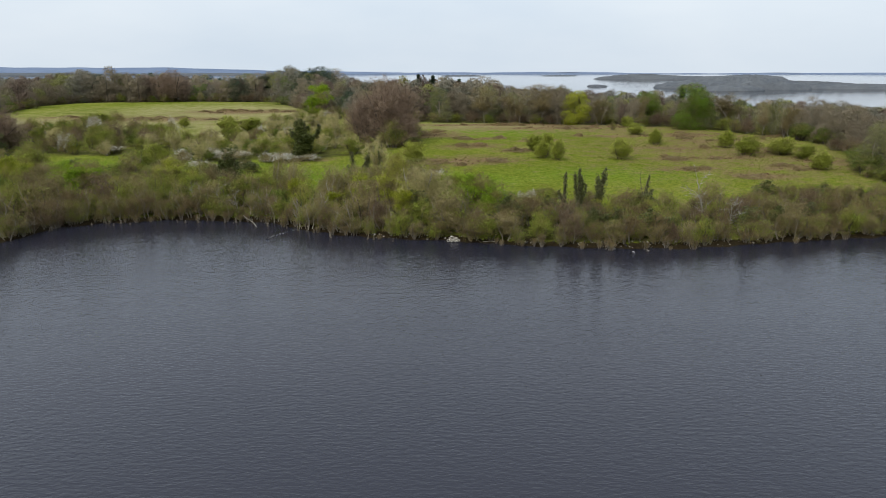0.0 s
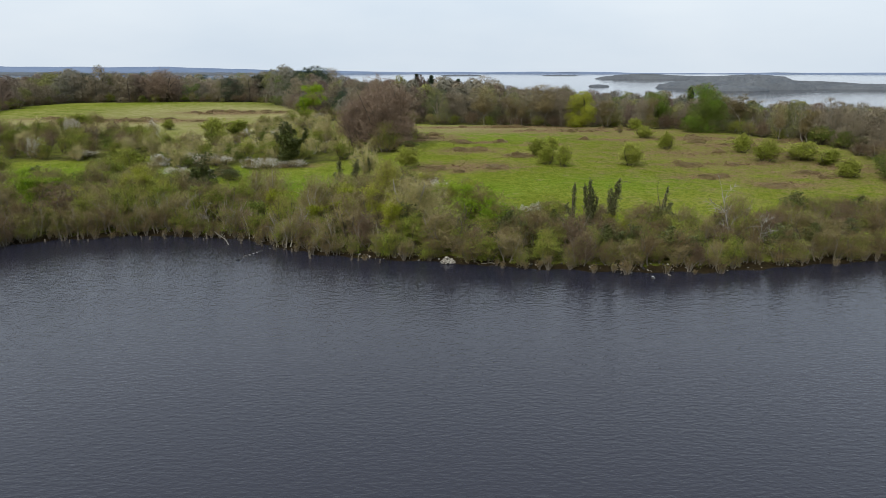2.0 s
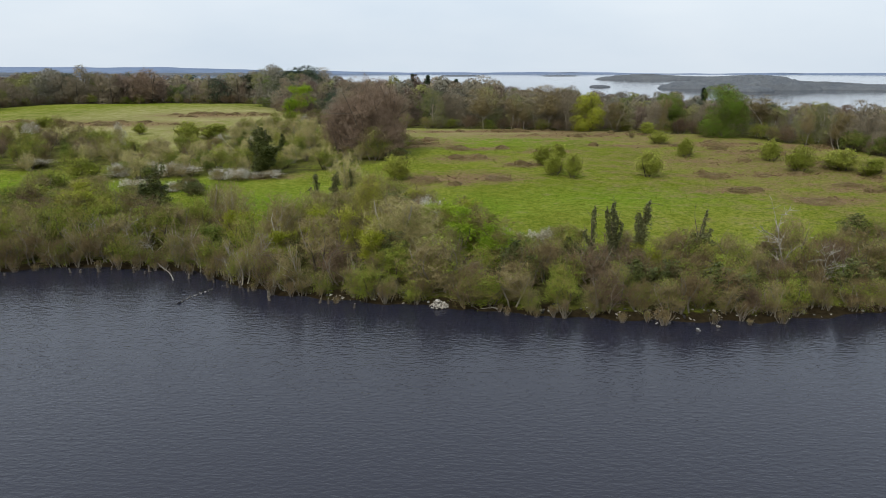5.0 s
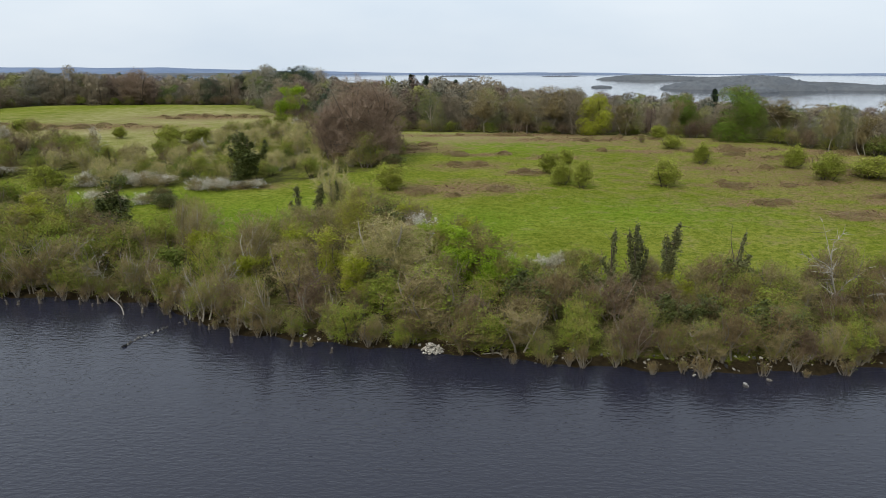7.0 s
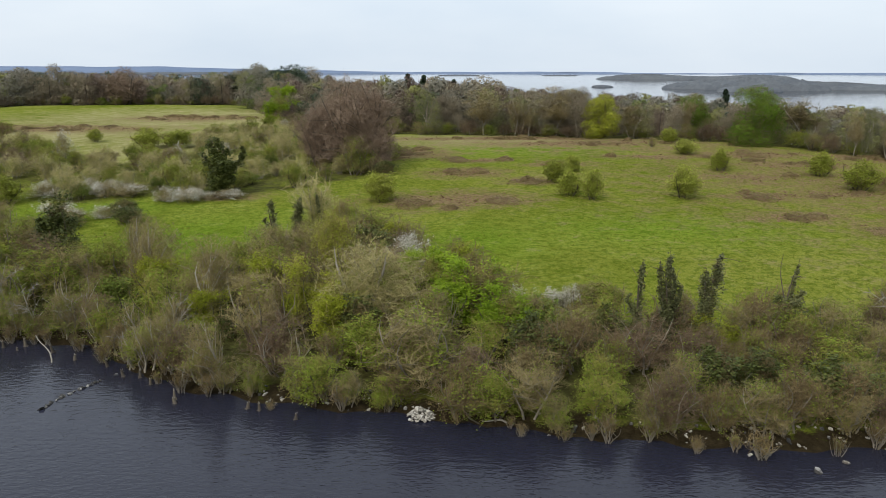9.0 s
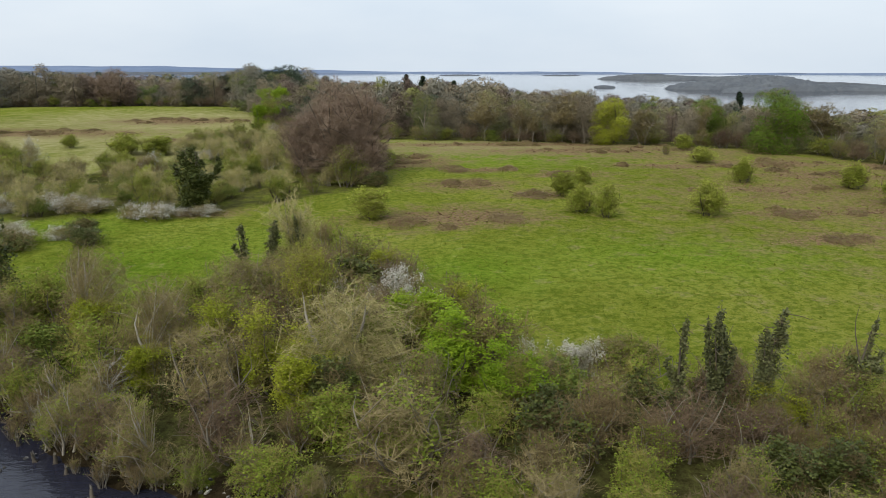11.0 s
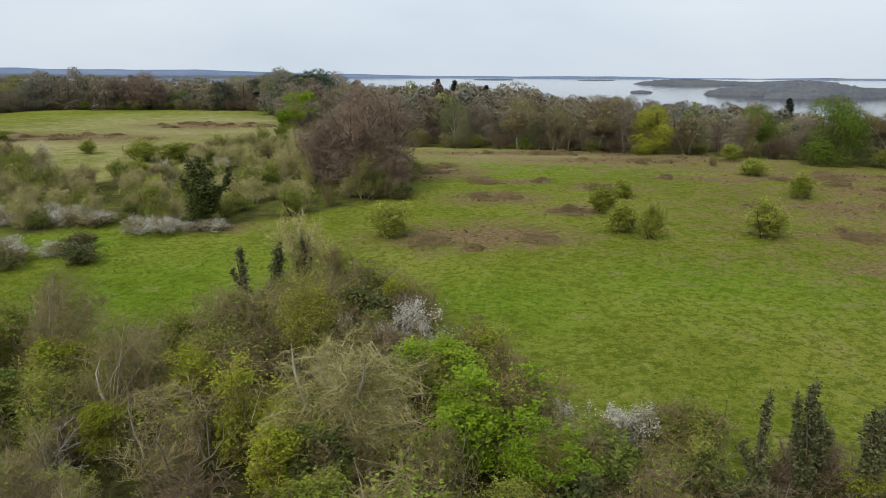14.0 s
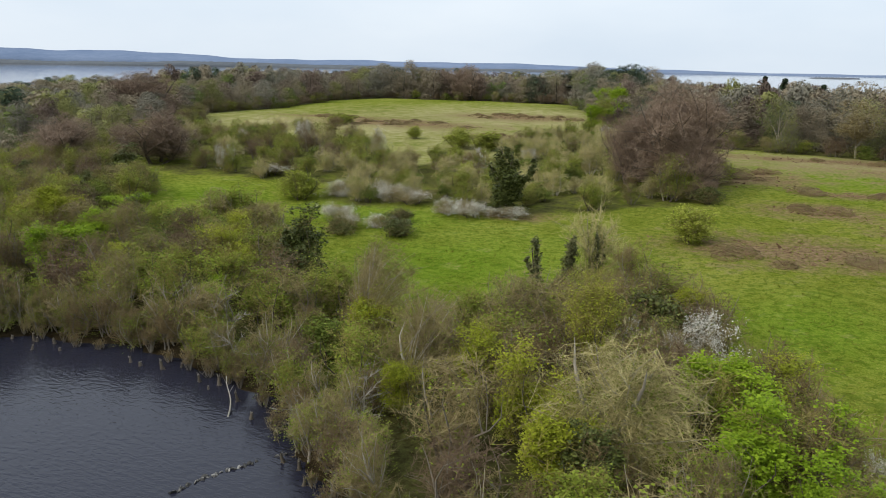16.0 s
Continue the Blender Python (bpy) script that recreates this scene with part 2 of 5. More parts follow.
def stone_material(name, low, mid, high):
    m, t, b = nodes_of(name)
    co, geo, info = t.nodes.new("ShaderNodeTexCoord").outputs["Object"], t.nodes.new("ShaderNodeNewGeometry"), t.nodes.new("ShaderNodeObjectInfo")
    n = noise_node(t, 5.0, 5, 0.65, co)
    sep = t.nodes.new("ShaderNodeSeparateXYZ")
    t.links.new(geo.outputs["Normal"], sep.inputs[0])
    # Faces that point up get a paler colour than sides and undersides.
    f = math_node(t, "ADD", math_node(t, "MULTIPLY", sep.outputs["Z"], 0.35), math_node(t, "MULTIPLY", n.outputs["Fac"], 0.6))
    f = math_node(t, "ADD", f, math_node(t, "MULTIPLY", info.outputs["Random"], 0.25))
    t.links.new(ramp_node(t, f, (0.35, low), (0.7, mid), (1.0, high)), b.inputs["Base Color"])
    b.inputs["Roughness"].default_value = 0.85
    bump = t.nodes.new("ShaderNodeBump")
    bump.inputs["Strength"].default_value, bump.inputs["Distance"].default_value = 0.6, 0.05
    wire(t, n, "Fac", bump, "Height"), wire(t, bump, "Normal", b, "Normal")
    return m


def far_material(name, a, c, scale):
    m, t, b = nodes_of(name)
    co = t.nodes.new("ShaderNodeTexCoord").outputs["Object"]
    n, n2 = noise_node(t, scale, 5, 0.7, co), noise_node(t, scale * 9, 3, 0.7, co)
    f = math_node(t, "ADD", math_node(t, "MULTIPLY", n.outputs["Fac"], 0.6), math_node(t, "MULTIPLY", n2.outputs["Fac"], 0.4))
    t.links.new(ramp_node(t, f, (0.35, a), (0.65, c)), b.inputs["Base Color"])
    b.inputs["Roughness"].default_value = 1.0
    b.inputs["Specular IOR Level"].default_value = 0.0
    return m


MEADOW, WATER = grass_ground(), water_material()
STONE_PALE = stone_material("pale_limestone", (0.1360, 0.1190, 0.0935), (0.3570, 0.3315, 0.2805), (0.6290, 0.6035, 0.5440))
STONE_DARK = stone_material("dark_lake_stone", (0.01, 0.009, 0.008), (0.035, 0.032, 0.028), (0.4, 0.38, 0.35))
# Distance haze is painted into the hills as a blue-grey base colour.
HAZY_HILL = far_material("hazy_far_hill", (0.1235, 0.1649, 0.2467), (0.1757, 0.2182, 0.3045), 0.004)
# Woods on islands and far shore: grey-blue air haze mixed into their colour.
HAZY_WOOD = far_material("hazy_wooded_shore", (0.085, 0.095, 0.11), (0.14, 0.15, 0.16), 0.02)


# ---- the lie of the land ----
SHORE = np.array([(-62, 104), (-58.9, 114), (-51.6, 117.6), (-41, 120), (-33, 118.8), (-25, 117.2), (-21.5, 114.6), (-18.5, 111.8), (-12, 107), (-2.8, 104.2), (5.9, 102.3), (14.2, 99.6), (22.2, 97.8), (30.2, 96.9), (38.4, 96.4), (47.5, 98), (57, 100), (73.6, 102.8), (100, 109), (150, 122), (205, 165), (240, 230), (225, 300), (170, 345), (110, 372), (85, 430), (60, 500), (0, 570), (-90, 610), (-210, 610), (-330, 560), (-420, 460), (-450, 340), (-400, 220), (-290, 130), (-190, 88), (-120, 76), (-80, 84)], float)


def inside(x, y, poly):
    """Distance to the outline of a polygon, above zero within it."""
    x, y = np.asarray(x, float), np.asarray(y, float)
    best, within = np.full(np.broadcast(x, y).shape, 1e9), np.zeros(np.broadcast(x, y).shape, bool)
    poly = np.asarray(poly, float)
    for (ax, ay), (bx, by) in zip(poly, np.roll(poly, -1, 0)):
        ux, uy = bx - ax, by - ay
        k = np.clip(((x - ax) * ux + (y - ay) * uy) / (ux * ux + uy * uy), 0, 1)
        best = np.minimum(best, np.hypot(x - ax - k * ux, y - ay - k * uy))
        within ^= ((ay > y) != (by > y)) & (x < ux * (y - ay) / (uy if uy else 1e-9) + ax)
    return np.where(within, best, -best)


def ripple(x, y):
    return 0.12 * np.sin(x * 0.31 + 1.3 * np.sin(y * 0.17)) * np.sin(y * 0.27 + 0.8 * np.sin(x * 0.13))


def ground(x, y):
    d = inside(x, y, SHORE)
    w = 0.7 * np.sin(x * 0.9 + 2 * np.sin(y * 0.5)) * np.exp(-np.abs(d) / 3)
    d = d + w
    return np.where(d > 0, 0.8 * (1 - np.exp(-np.maximum(d, 0) / 3)) + 0.04 * np.minimum(d, 130) + ripple(x, y) * np.clip(d / 10, 0, 1), d * 0.25)


def gz(x, y):
    return float(ground(x, y))


# Woods, scrub and clearings, as outlines on the plan.
WOOD_BACK = [(-40, 300), (-20, 268), (2, 266), (32, 260), (71, 249), (100, 232), (118, 205), (112, 172), (98, 150), (104, 126), (118, 116), (150, 124), (203, 168), (236, 230), (221, 298), (168, 342), (108, 369), (82, 428), (57, 497), (-2, 566), (-90, 606), (-210, 606), (-328, 556), (-416, 458), (-445, 340), (-397, 222), (-288, 134), (-190, 92), (-150, 120), (-128, 175), (-135, 215), (-165, 258), (-188, 280), (-186, 330), (-206, 395), (-200, 440), (-135, 446), (-84, 442), (-62, 380), (-48, 330)]
SCRUB_LEFT = [(-60, 108), (-57, 117), (-41, 124), (-27, 121), (-22, 119), (-26, 133), (-38, 142), (-50, 150), (-62, 160), (-64, 146), (-82, 144), (-84, 160), (-95, 172), (-118, 178), (-130, 160), (-122, 140), (-95, 124), (-70, 104)]
SCRUB_MID = [(-62, 178), (-52, 172), (-44, 178), (-24, 178), (-12, 190), (0, 197), (0, 214), (-8, 228), (-22, 250), (-40, 284), (-50, 262), (-48, 226), (-66, 200)]
SCRUB_FAR_LEFT = [(-66, 184), (-62, 200), (-74, 225), (-92, 240), (-118, 232), (-132, 212), (-126, 186), (-96, 180), (-84, 184)]
BELT = [(-22, 118), (-17, 112), (-11, 108.5), (-2.5, 105.5), (6, 104), (14, 101.2), (22, 99.5), (30, 98.5), (38, 98.5), (47, 100), (57, 102), (74, 105), (100, 110), (112, 125), (100, 132), (80, 125), (60, 121), (46, 117), (36, 114), (24, 116), (17, 119), (11, 123), (9, 133), (3, 143), (-6, 152), (-12, 150), (-12, 138), (-16, 130), (-20, 124)]
BRACKEN_PATCHES = [(12, 172, 13, 7), (16, 197, 9, 5), (27, 187, 6, 3), (4, 222, 10, 8), (50, 238, 30, 7), (60, 215, 14, 3), (88, 205, 16, 6), (78, 175, 10, 3), (96, 188, 10, 8), (-80, 338, 24, 16), (-108, 288, 30, 13), (-140, 300, 20, 7), (-60, 262, 12, 8), (62, 158, 9, 3), (75, 150, 10, 4), (88, 160, 9, 5), (20, 212, 7, 3), (36, 205, 8, 3), (-28, 178, 7, 3), (30, 252, 40, 5), (110, 215, 12, 8), (70, 190, 14, 5), (84, 218, 18, 6), (66, 172, 10, 3), (100, 172, 8, 12)]
LUSH_PATCHES = [(25, 225, 24, 14), (-22, 152, 13, 14), (-45, 168, 14, 6), (-78, 168, 12, 8), (14, 146, 8, 8), (-24, 122, 5, 3), (40, 150, 18, 8)]
DRY_PATCHES = [(85, 185, 42, 42), (60, 238, 60, 22)]
STRAW_PATCHES = [(30, 248, 40, 14), (-85, 330, 60, 70), (-115, 270, 70, 45), (-55, 240, 22, 22)]


def patches(x, y, spots):
    out = np.zeros(np.shape(x))
    for cx, cy, rx, ry in spots:
        out = np.maximum(out, 1.0 - 0.5 * np.hypot((x - cx) / rx, (y - cy) / ry))
    return np.clip(out, 0, 1)


def mesh_object(name, verts, faces, mats, slots=None, parent=None, smooth=False, normals=None):
    """faces: arrays of corner numbers, one array for each corner count."""
    me = bpy.data.meshes.new(name)
    verts = np.asarray(verts, np.float32)
    faces = [np.asarray(f, np.int32) for f in faces if len(f)]
    me.vertices.add(len(verts))
    me.vertices.foreach_set("co", verts.ravel())
    loops = np.concatenate([f.ravel() for f in faces])
    totals = np.concatenate([np.full(len(f), f.shape[1], np.int32) for f in faces])
    me.loops.add(len(loops))
    me.loops.foreach_set("vertex_index", loops)
    me.polygons.add(len(totals))
    me.polygons.foreach_set("loop_start", np.concatenate([[0], np.cumsum(totals)[:-1]]).astype(np.int32))
    me.polygons.foreach_set("loop_total", totals)
    for m in mats:
        me.materials.append(m)
    if slots is not None:
        me.polygons.foreach_set("material_index", np.asarray(slots, np.int32))
    me.polygons.foreach_set("use_smooth", np.full(len(totals), smooth or normals is not None))
    me.update(calc_edges=True)
    if normals is not None:
        me.normals_split_custom_set_from_vertices(np.asarray(normals, np.float32).tolist())
    ob = new(name, me)
    if parent:
        ob.parent = parent
    return ob


def grid_faces(nx, ny):
    i = (np.arange(ny - 1)[:, None] * nx + np.arange(nx - 1)).ravel()
    return np.stack([i, i + 1, i + nx + 1, i + nx], 1)


def build_ground():
    xs = np.concatenate([np.arange(-470, -140, 8), np.arange(-140, 140, 2), np.arange(140, 262, 8)]).astype(float)
    ys = np.concatenate([np.arange(66, 300, 2), np.arange(300, 632, 8)]).astype(float)
    X, Y = np.meshgrid(xs, ys)
    Z = ground(X, Y)
    ob = mesh_object("ground", np.stack([X, Y, Z], -1).reshape(-1, 3), [grid_faces(len(xs), len(ys))], [MEADOW], smooth=True)
    d = inside(X, Y, SHORE)
    wooded = np.maximum.reduce([inside(X, Y, p) for p in (WOOD_BACK, SCRUB_LEFT, BELT)] + [np.minimum(inside(X, Y, p), 0.8) for p in (SCRUB_MID, SCRUB_FAR_LEFT)])
    layers = {"bracken": np.maximum(patches(X, Y, BRACKEN_PATCHES), 0.68 * patches(X, Y, DRY_PATCHES)), "lush": patches(X, Y, LUSH_PATCHES), "straw": patches(X, Y, STRAW_PATCHES), "litter": np.clip(0.5 + wooded / 6, 0, 1), "mud": np.clip(1 - d / 4, 0, 1)}
    for key, v in layers.items():
        a = ob.data.attributes.new(key, "FLOAT", "POINT")
        a.data.foreach_set("value", v.ravel().astype(np.float32))
    tagged(ob, "low grassy island with meadow, dead bracken and leaf litter", "ground", kind="structure")


def build_water():
    r = np.concatenate([np.arange(5, 150, 5), [160, 180, 220, 300, 400, 600, 1000, 1800, 3000, 4450]]).astype(float)
    n = 128
    a = np.arange(n) * 2 * np.pi / n
    v = np.concatenate([np.stack([k * np.cos(a), k * np.sin(a) + 80, np.zeros(n)], 1) for k in r])
    i = np.arange(n)
    f = np.concatenate([np.stack([k * n + i, (k + 1) * n + i, (k + 1) * n + (i + 1) % n, k * n + (i + 1) % n], 1) for k in range(len(r) - 1)])
    ob = mesh_object("water", v, [f[:, ::-1], i[None, :]], [WATER])
    shelter = ob.data.attributes.new("shelter", "FLOAT", "POINT")
    shelter.data.foreach_set("value", np.clip(1 + inside(v[:, 0], v[:, 1], SHORE) / 26, 0, 1).astype(np.float32))
    tagged(ob, "dark rippled lake water under an overcast sky", "water", kind="structure")


build_ground()
build_water()


# ---- far shores ----
def far_ridge(name, a0, a1, near, deep, h0, h1, seed, mat, label, rough=0.12, step=0.25, crown=0.0):
    """A long low land mass between two bearings (degrees right of +y) seen across the lake."""
    rg = np.random.default_rng(seed)
    a = np.radians(np.arange(a0, a1 + 1e-6, step))
    n = len(a)
    k = np.arange(n) / (n - 1)
    ends = np.clip(np.minimum(k, 1 - k) * 9, 0, 1) ** 0.5
    wav = sum(np.sin(k * f * (a1 - a0) * 0.5 + rg.uniform(0, 6)) / f**0.8 for f in (0.4, 0.9, 2.1, 4.3))
    top = np.maximum((h0 + (h1 - h0) * k) * ends * (1 + rough * wav) + crown * rg.uniform(-1, 1, n) * ends, 0.5)
    rows = []
    for q, (dist, z) in enumerate([(near, -1), (near + 2, 0.3), (near + deep * 0.3, 0.7), (near + deep * 0.6, 1.0), (near + deep, 0.5)]):
        zz = np.full(n, -2.0) if q == 0 else top * z
        dd = dist * (1 + 0.02 * np.sin(k * 23) * (q < 3))
        rows.append(np.stack([np.sin(a) * dd, 60 + np.cos(a) * dd, zz], 1))
    ob = mesh_object(name, np.concatenate(rows), [grid_faces(n, 5)], [mat], smooth=True)
    return tagged(ob, label, "far shore", kind="structure")


far_ridge("backdrop_hills_west", -88, 4, 3750, 500, 94, 8, 3, HAZY_HILL, "long low hills across the lake, painted haze-blue", 0.07)
far_ridge("backdrop_hills_north", -8, 50, 4000, 250, 7, 8, 5, HAZY_HILL, "low shore on the horizon, painted faint with haze", 0.2)
far_ridge("backdrop_shore_west", -84, -10, 3500, 250, 24, 9, 9, HAZY_WOOD, "wooded far shore of the lake, painted haze-grey", 0.12, 0.12, 1.5)


# ---- plants: how they grow ----
class Heap:
    """Gathers corners and faces of one mesh."""

    def __init__(self):
        self.v, self.f, self.s, self.n = [], {3: [], 4: []}, {3: [], 4: []}, 0
        self.nv, self.rounded = [], False

    def add(self, verts, faces, slot=0, normals=None):
        faces = np.asarray(faces)
        self.v.append(np.asarray(verts, float))
        self.nv.append(np.zeros((len(verts), 3)) if normals is None else normals)
        self.rounded |= normals is not None
        self.f[faces.shape[1]].append(faces + self.n)
        self.s[faces.shape[1]].append(np.full(len(faces), slot))
        self.n += len(verts)

    def arrays(self):
        fs, ss = [], []
        for k in (3, 4):
            if self.f[k]:
                fs.append(np.concatenate(self.f[k]))
                ss.append(np.concatenate(self.s[k]))
        return np.concatenate(self.v), fs, np.concatenate(ss)

    def object(self, name, mats, parent=None, smooth=False):
        v, f, s = self.arrays()
        return mesh_object(name, v, f, mats, s, parent, smooth, np.concatenate(self.nv) if self.rounded else None)


def unit(v):
    return v / (np.linalg.norm(v, axis=-1, keepdims=True) + 1e-9)


def tube(heap, path, radii, sides=5, slot=0):
    path, radii = np.asarray(path, float), np.asarray(radii, float)
    along = unit(np.gradient(path, axis=0))
    side = unit(np.cross(along, np.array([0.31, 0.17, 0.93]) if abs(along[0][2]) < 0.8 else np.array([0.93, 0.2, 0.1])))
    up = np.cross(along, side)
    a = np.arange(sides) * 2 * np.pi / sides
    ring = path[:, None] + radii[:, None, None] * (np.cos(a)[None, :, None] * side[:, None] + np.sin(a)[None, :, None] * up[:, None])
    n = len(path)
    f = [[i * sides + j, i * sides + (j + 1) % sides, (i + 1) * sides + (j + 1) % sides, (i + 1) * sides + j] for i in range(n - 1) for j in range(sides)]
    heap.add(ring.reshape(-1, 3), f, slot)


def strips(heap, p0, p1, width, rng, slot=0):
    """Many thin twigs, one tapered blade each."""
    side = unit(np.cross(unit(p1 - p0), rng.normal(size=p0.shape))) * (np.asarray(width).reshape(-1, 1) / 2)
    v = np.stack([p0 - side, p0 + side, p1], 1).reshape(-1, 3)
    heap.add(v, np.arange(len(p0) * 3).reshape(-1, 3), slot)


def bent(heap, p0, p1, width, rng, slot=0, rise=0.12):
    """Many thin side branches, each with a bend in it."""
    n = len(p0)
    length = np.linalg.norm(p1 - p0, axis=1, keepdims=True)
    pm = (p0 + p1) / 2 + rng.normal(size=p0.shape) * length * 0.1 + np.array([0, 0, 1.0]) * length * rise
    side = unit(np.cross(unit(p1 - p0), rng.normal(size=p0.shape))) * (np.asarray(width).reshape(-1, 1) / 2)
    v = np.stack([p0 - side, p0 + side, pm + side * 0.65, pm - side * 0.65, p1], 1).reshape(-1, 3)
    k = np.arange(n)[:, None] * 5
    heap.add(v, k + np.array([0, 1, 2, 3]), slot)
    heap.f[3].append(k + np.array([3, 2, 4]) + heap.n - len(v))
    heap.s[3].append(np.full(n, slot))
    return pm


def leaves(heap, c, size, rng, slot=0, flat=0.0):
    """Many small three-cornered leaf sprays."""
    n = rng.normal(size=c.shape)
    n[:, 2] = np.abs(n[:, 2]) + flat
    n = unit(n)
    u = unit(np.cross(n, rng.normal(size=c.shape)))
    w = np.cross(n, u)
    s = (np.asarray(size) * rng.uniform(0.6, 1.35, len(c)))[:, None]
    v = np.stack([c - u * s - w * s * 0.7, c + u * s - w * s * 0.5, c + w * s * 1.1], 1).reshape(-1, 3)
    heap.add(v, np.arange(len(c) * 3).reshape(-1, 3), slot)


PROFILES = {
    "dome": lambda t: np.sqrt(np.clip(1 - np.clip((t - 0.35) / 0.65, 0, 1) ** 2.2, 0, 1)) * (0.72 + 0.28 * np.clip(t / 0.35, 0, 1)),
    "ball": lambda t: np.sqrt(np.clip(1 - (2 * t - 1) ** 2 * 0.96, 0, 1)),
    "fan": lambda t: 0.22 + 0.78 * np.clip(t / 0.75, 0, 1) ** 0.8 * np.sqrt(np.clip(1 - np.clip((t - 0.75) / 0.26, 0, 1) ** 2, 0, 1)),
    "column": lambda t: (0.55 + 0.45 * np.sin(np.pi * np.clip(t * 0.9 + 0.1, 0, 1))) * np.sqrt(np.clip(1 - np.clip((t - 0.7) / 0.31, 0, 1) ** 2, 0, 1)),
}


def crown_points(rng, n, H, W, low, profile, lobes, shell=0.5):
    t = rng.uniform(0, 1, n)
    a = rng.uniform(0, 2 * np.pi, n)
    lump = 1 + sum(amp * np.sin(k * a + ph + kz * t) for amp, k, kz, ph in lobes)
    r = W / 2 * PROFILES[profile](t) * lump * rng.uniform(0, 1, n) ** (1 - shell)
    return np.stack([r * np.cos(a), r * np.sin(a), H * (low + (1 - low) * t)], 1)


def grow(seed, H, W, profile="dome", low=0.25, stems=1, limbs=10, subs=10, twigs=8, leaf=0, leaf_size=0.14, r0=0.12, twig=0.7, twig_w=0.035, droop=0.0, shell=0.55, clump=0.5, flat=0.3, lumpy=1.0, bough=None, spray=0.7, foot_w=None, splay=0.27):
    """One woody plant: heaps for its wood and for its crown (slot 0 twigs, slot 1 leaves)."""
    rng = np.random.default_rng(seed)
    lobes = [(lumpy * rng.uniform(0.08, 0.2), k, rng.uniform(-4, 4), rng.uniform(0, 6)) for k in (1, 2, 3, 5)]
    wood, crown = Heap(), Heap()
    starts, radii = [], []
    s = np.linspace(0, 1, 6)
    for k in range(stems):
        a = 2 * np.pi * k / stems + rng.uniform(-0.5, 0.5)
        foot = np.array([np.cos(a), np.sin(a), 0]) * (0.0 if stems == 1 else 0.05 * W + 0.1 if foot_w is None else foot_w)
        tip = np.array([np.cos(a), np.sin(a), 0]) * (0.08 if stems == 1 else splay) * W * rng.uniform(0.5, 1.2) + np.array([0, 0, H * rng.uniform(0.68, 0.88)])
        bend = rng.normal(size=3) * 0.05 * H * np.array([1, 1, 0.2])
        path = foot + (tip - foot) * s[:, None] + np.sin(s * np.pi)[:, None] * bend + np.sin(s * 2 * np.pi)[:, None] * rng.normal(size=3) * 0.02 * H
        path[0, 2] = -0.25
        rad = r0 / math.sqrt(stems) * (1 - 0.95 * s)
        tube(wood, path, rad, 5)
        starts.append(path)
        radii.append(rad)
    L0, L1, R = [], [], []
    ends = crown_points(rng, limbs, H * 0.93, W * 0.84, low, profile, lobes, 0.7)
    q = np.linspace(0, 1, 4)[:, None]
    paths = []
    for e in ends:
        k = rng.integers(stems)
        u = np.clip((e[2] / H) * rng.uniform(0.3, 0.7), 0.12, 0.95) * 5
        i = min(int(u), 4)
        p = starts[k][i] + (starts[k][i + 1] - starts[k][i]) * (u - i)
        rad = bough or radii[k][i] * (0.3 if stems > 3 else 0.42)
        c = (p + e) / 2 + np.array([0, 0, (0.14 - droop) * np.linalg.norm(e - p)]) + rng.normal(size=3) * 0.06 * W
        path = (1 - q) ** 2 * p + 2 * q * (1 - q) * c + q**2 * e
        tube(wood, path, rad * (1 - 0.75 * q[:, 0]), 3)
        paths.append(path)
    paths = np.array(paths)
    n = limbs * subs
    li, lu = rng.integers(0, limbs, n), rng.uniform(0.25, 1, n) * 2.999
    i = lu.astype(int)
    p0 = paths[li, i] + (paths[li, i + 1] - paths[li, i]) * (lu - i)[:, None]
    aim = crown_points(rng, n, H, W, low, profile, lobes, shell)
    far = aim - p0
    dist = np.linalg.norm(far, axis=1, keepdims=True)
    p1 = p0 + far * np.minimum(1, (0.15 * W + 0.35) / (dist + 1e-6)) + np.array([0, 0, -droop * 0.6])
    pm = bent(crown, p0, p1, np.full(n, twig_w * 1.2 if bough is None else bough * 1.1), rng, 0, 0.12 - droop * 0.3)
    m = n * twigs
    si = np.repeat(np.arange(n), twigs)
    u = rng.uniform(0.2, 1, m)[:, None]
    t0 = np.where(u < 0.5, p0[si] + (pm[si] - p0[si]) * u * 2, pm[si] + (p1[si] - pm[si]) * (u * 2 - 1))
    out = unit(unit(p1[si] - p0[si]) * 0.8 + rng.normal(size=(m, 3)) * spray + np.array([0, 0, 0.55 - droop * 2.2]))
    t1 = t0 + out * (twig * rng.uniform(0.5, 1.4, m))[:, None]
    strips(crown, t0, t1, np.full(m, twig_w), rng)
    if leaf:
        k = rng.integers(0, m, leaf * 3)
        c = t0[k] + (t1[k] - t0[k]) * rng.uniform(0.2, 1.1, (len(k), 1)) + rng.normal(size=(len(k), 3)) * 0.1
        wave = np.sin(c[:, 0] * 2.3 + seed) + np.sin(c[:, 1] * 2.1 + 2 * seed) + np.sin(c[:, 2] * 2.6 + 3 * seed)
        c = c[np.argsort(-(wave * clump + rng.normal(size=len(k))))[:leaf]]
        c[:, 2] = np.maximum(c[:, 2], 0.1)
        leaves(crown, c, leaf_size, rng, 1, flat)
    return wood, crown


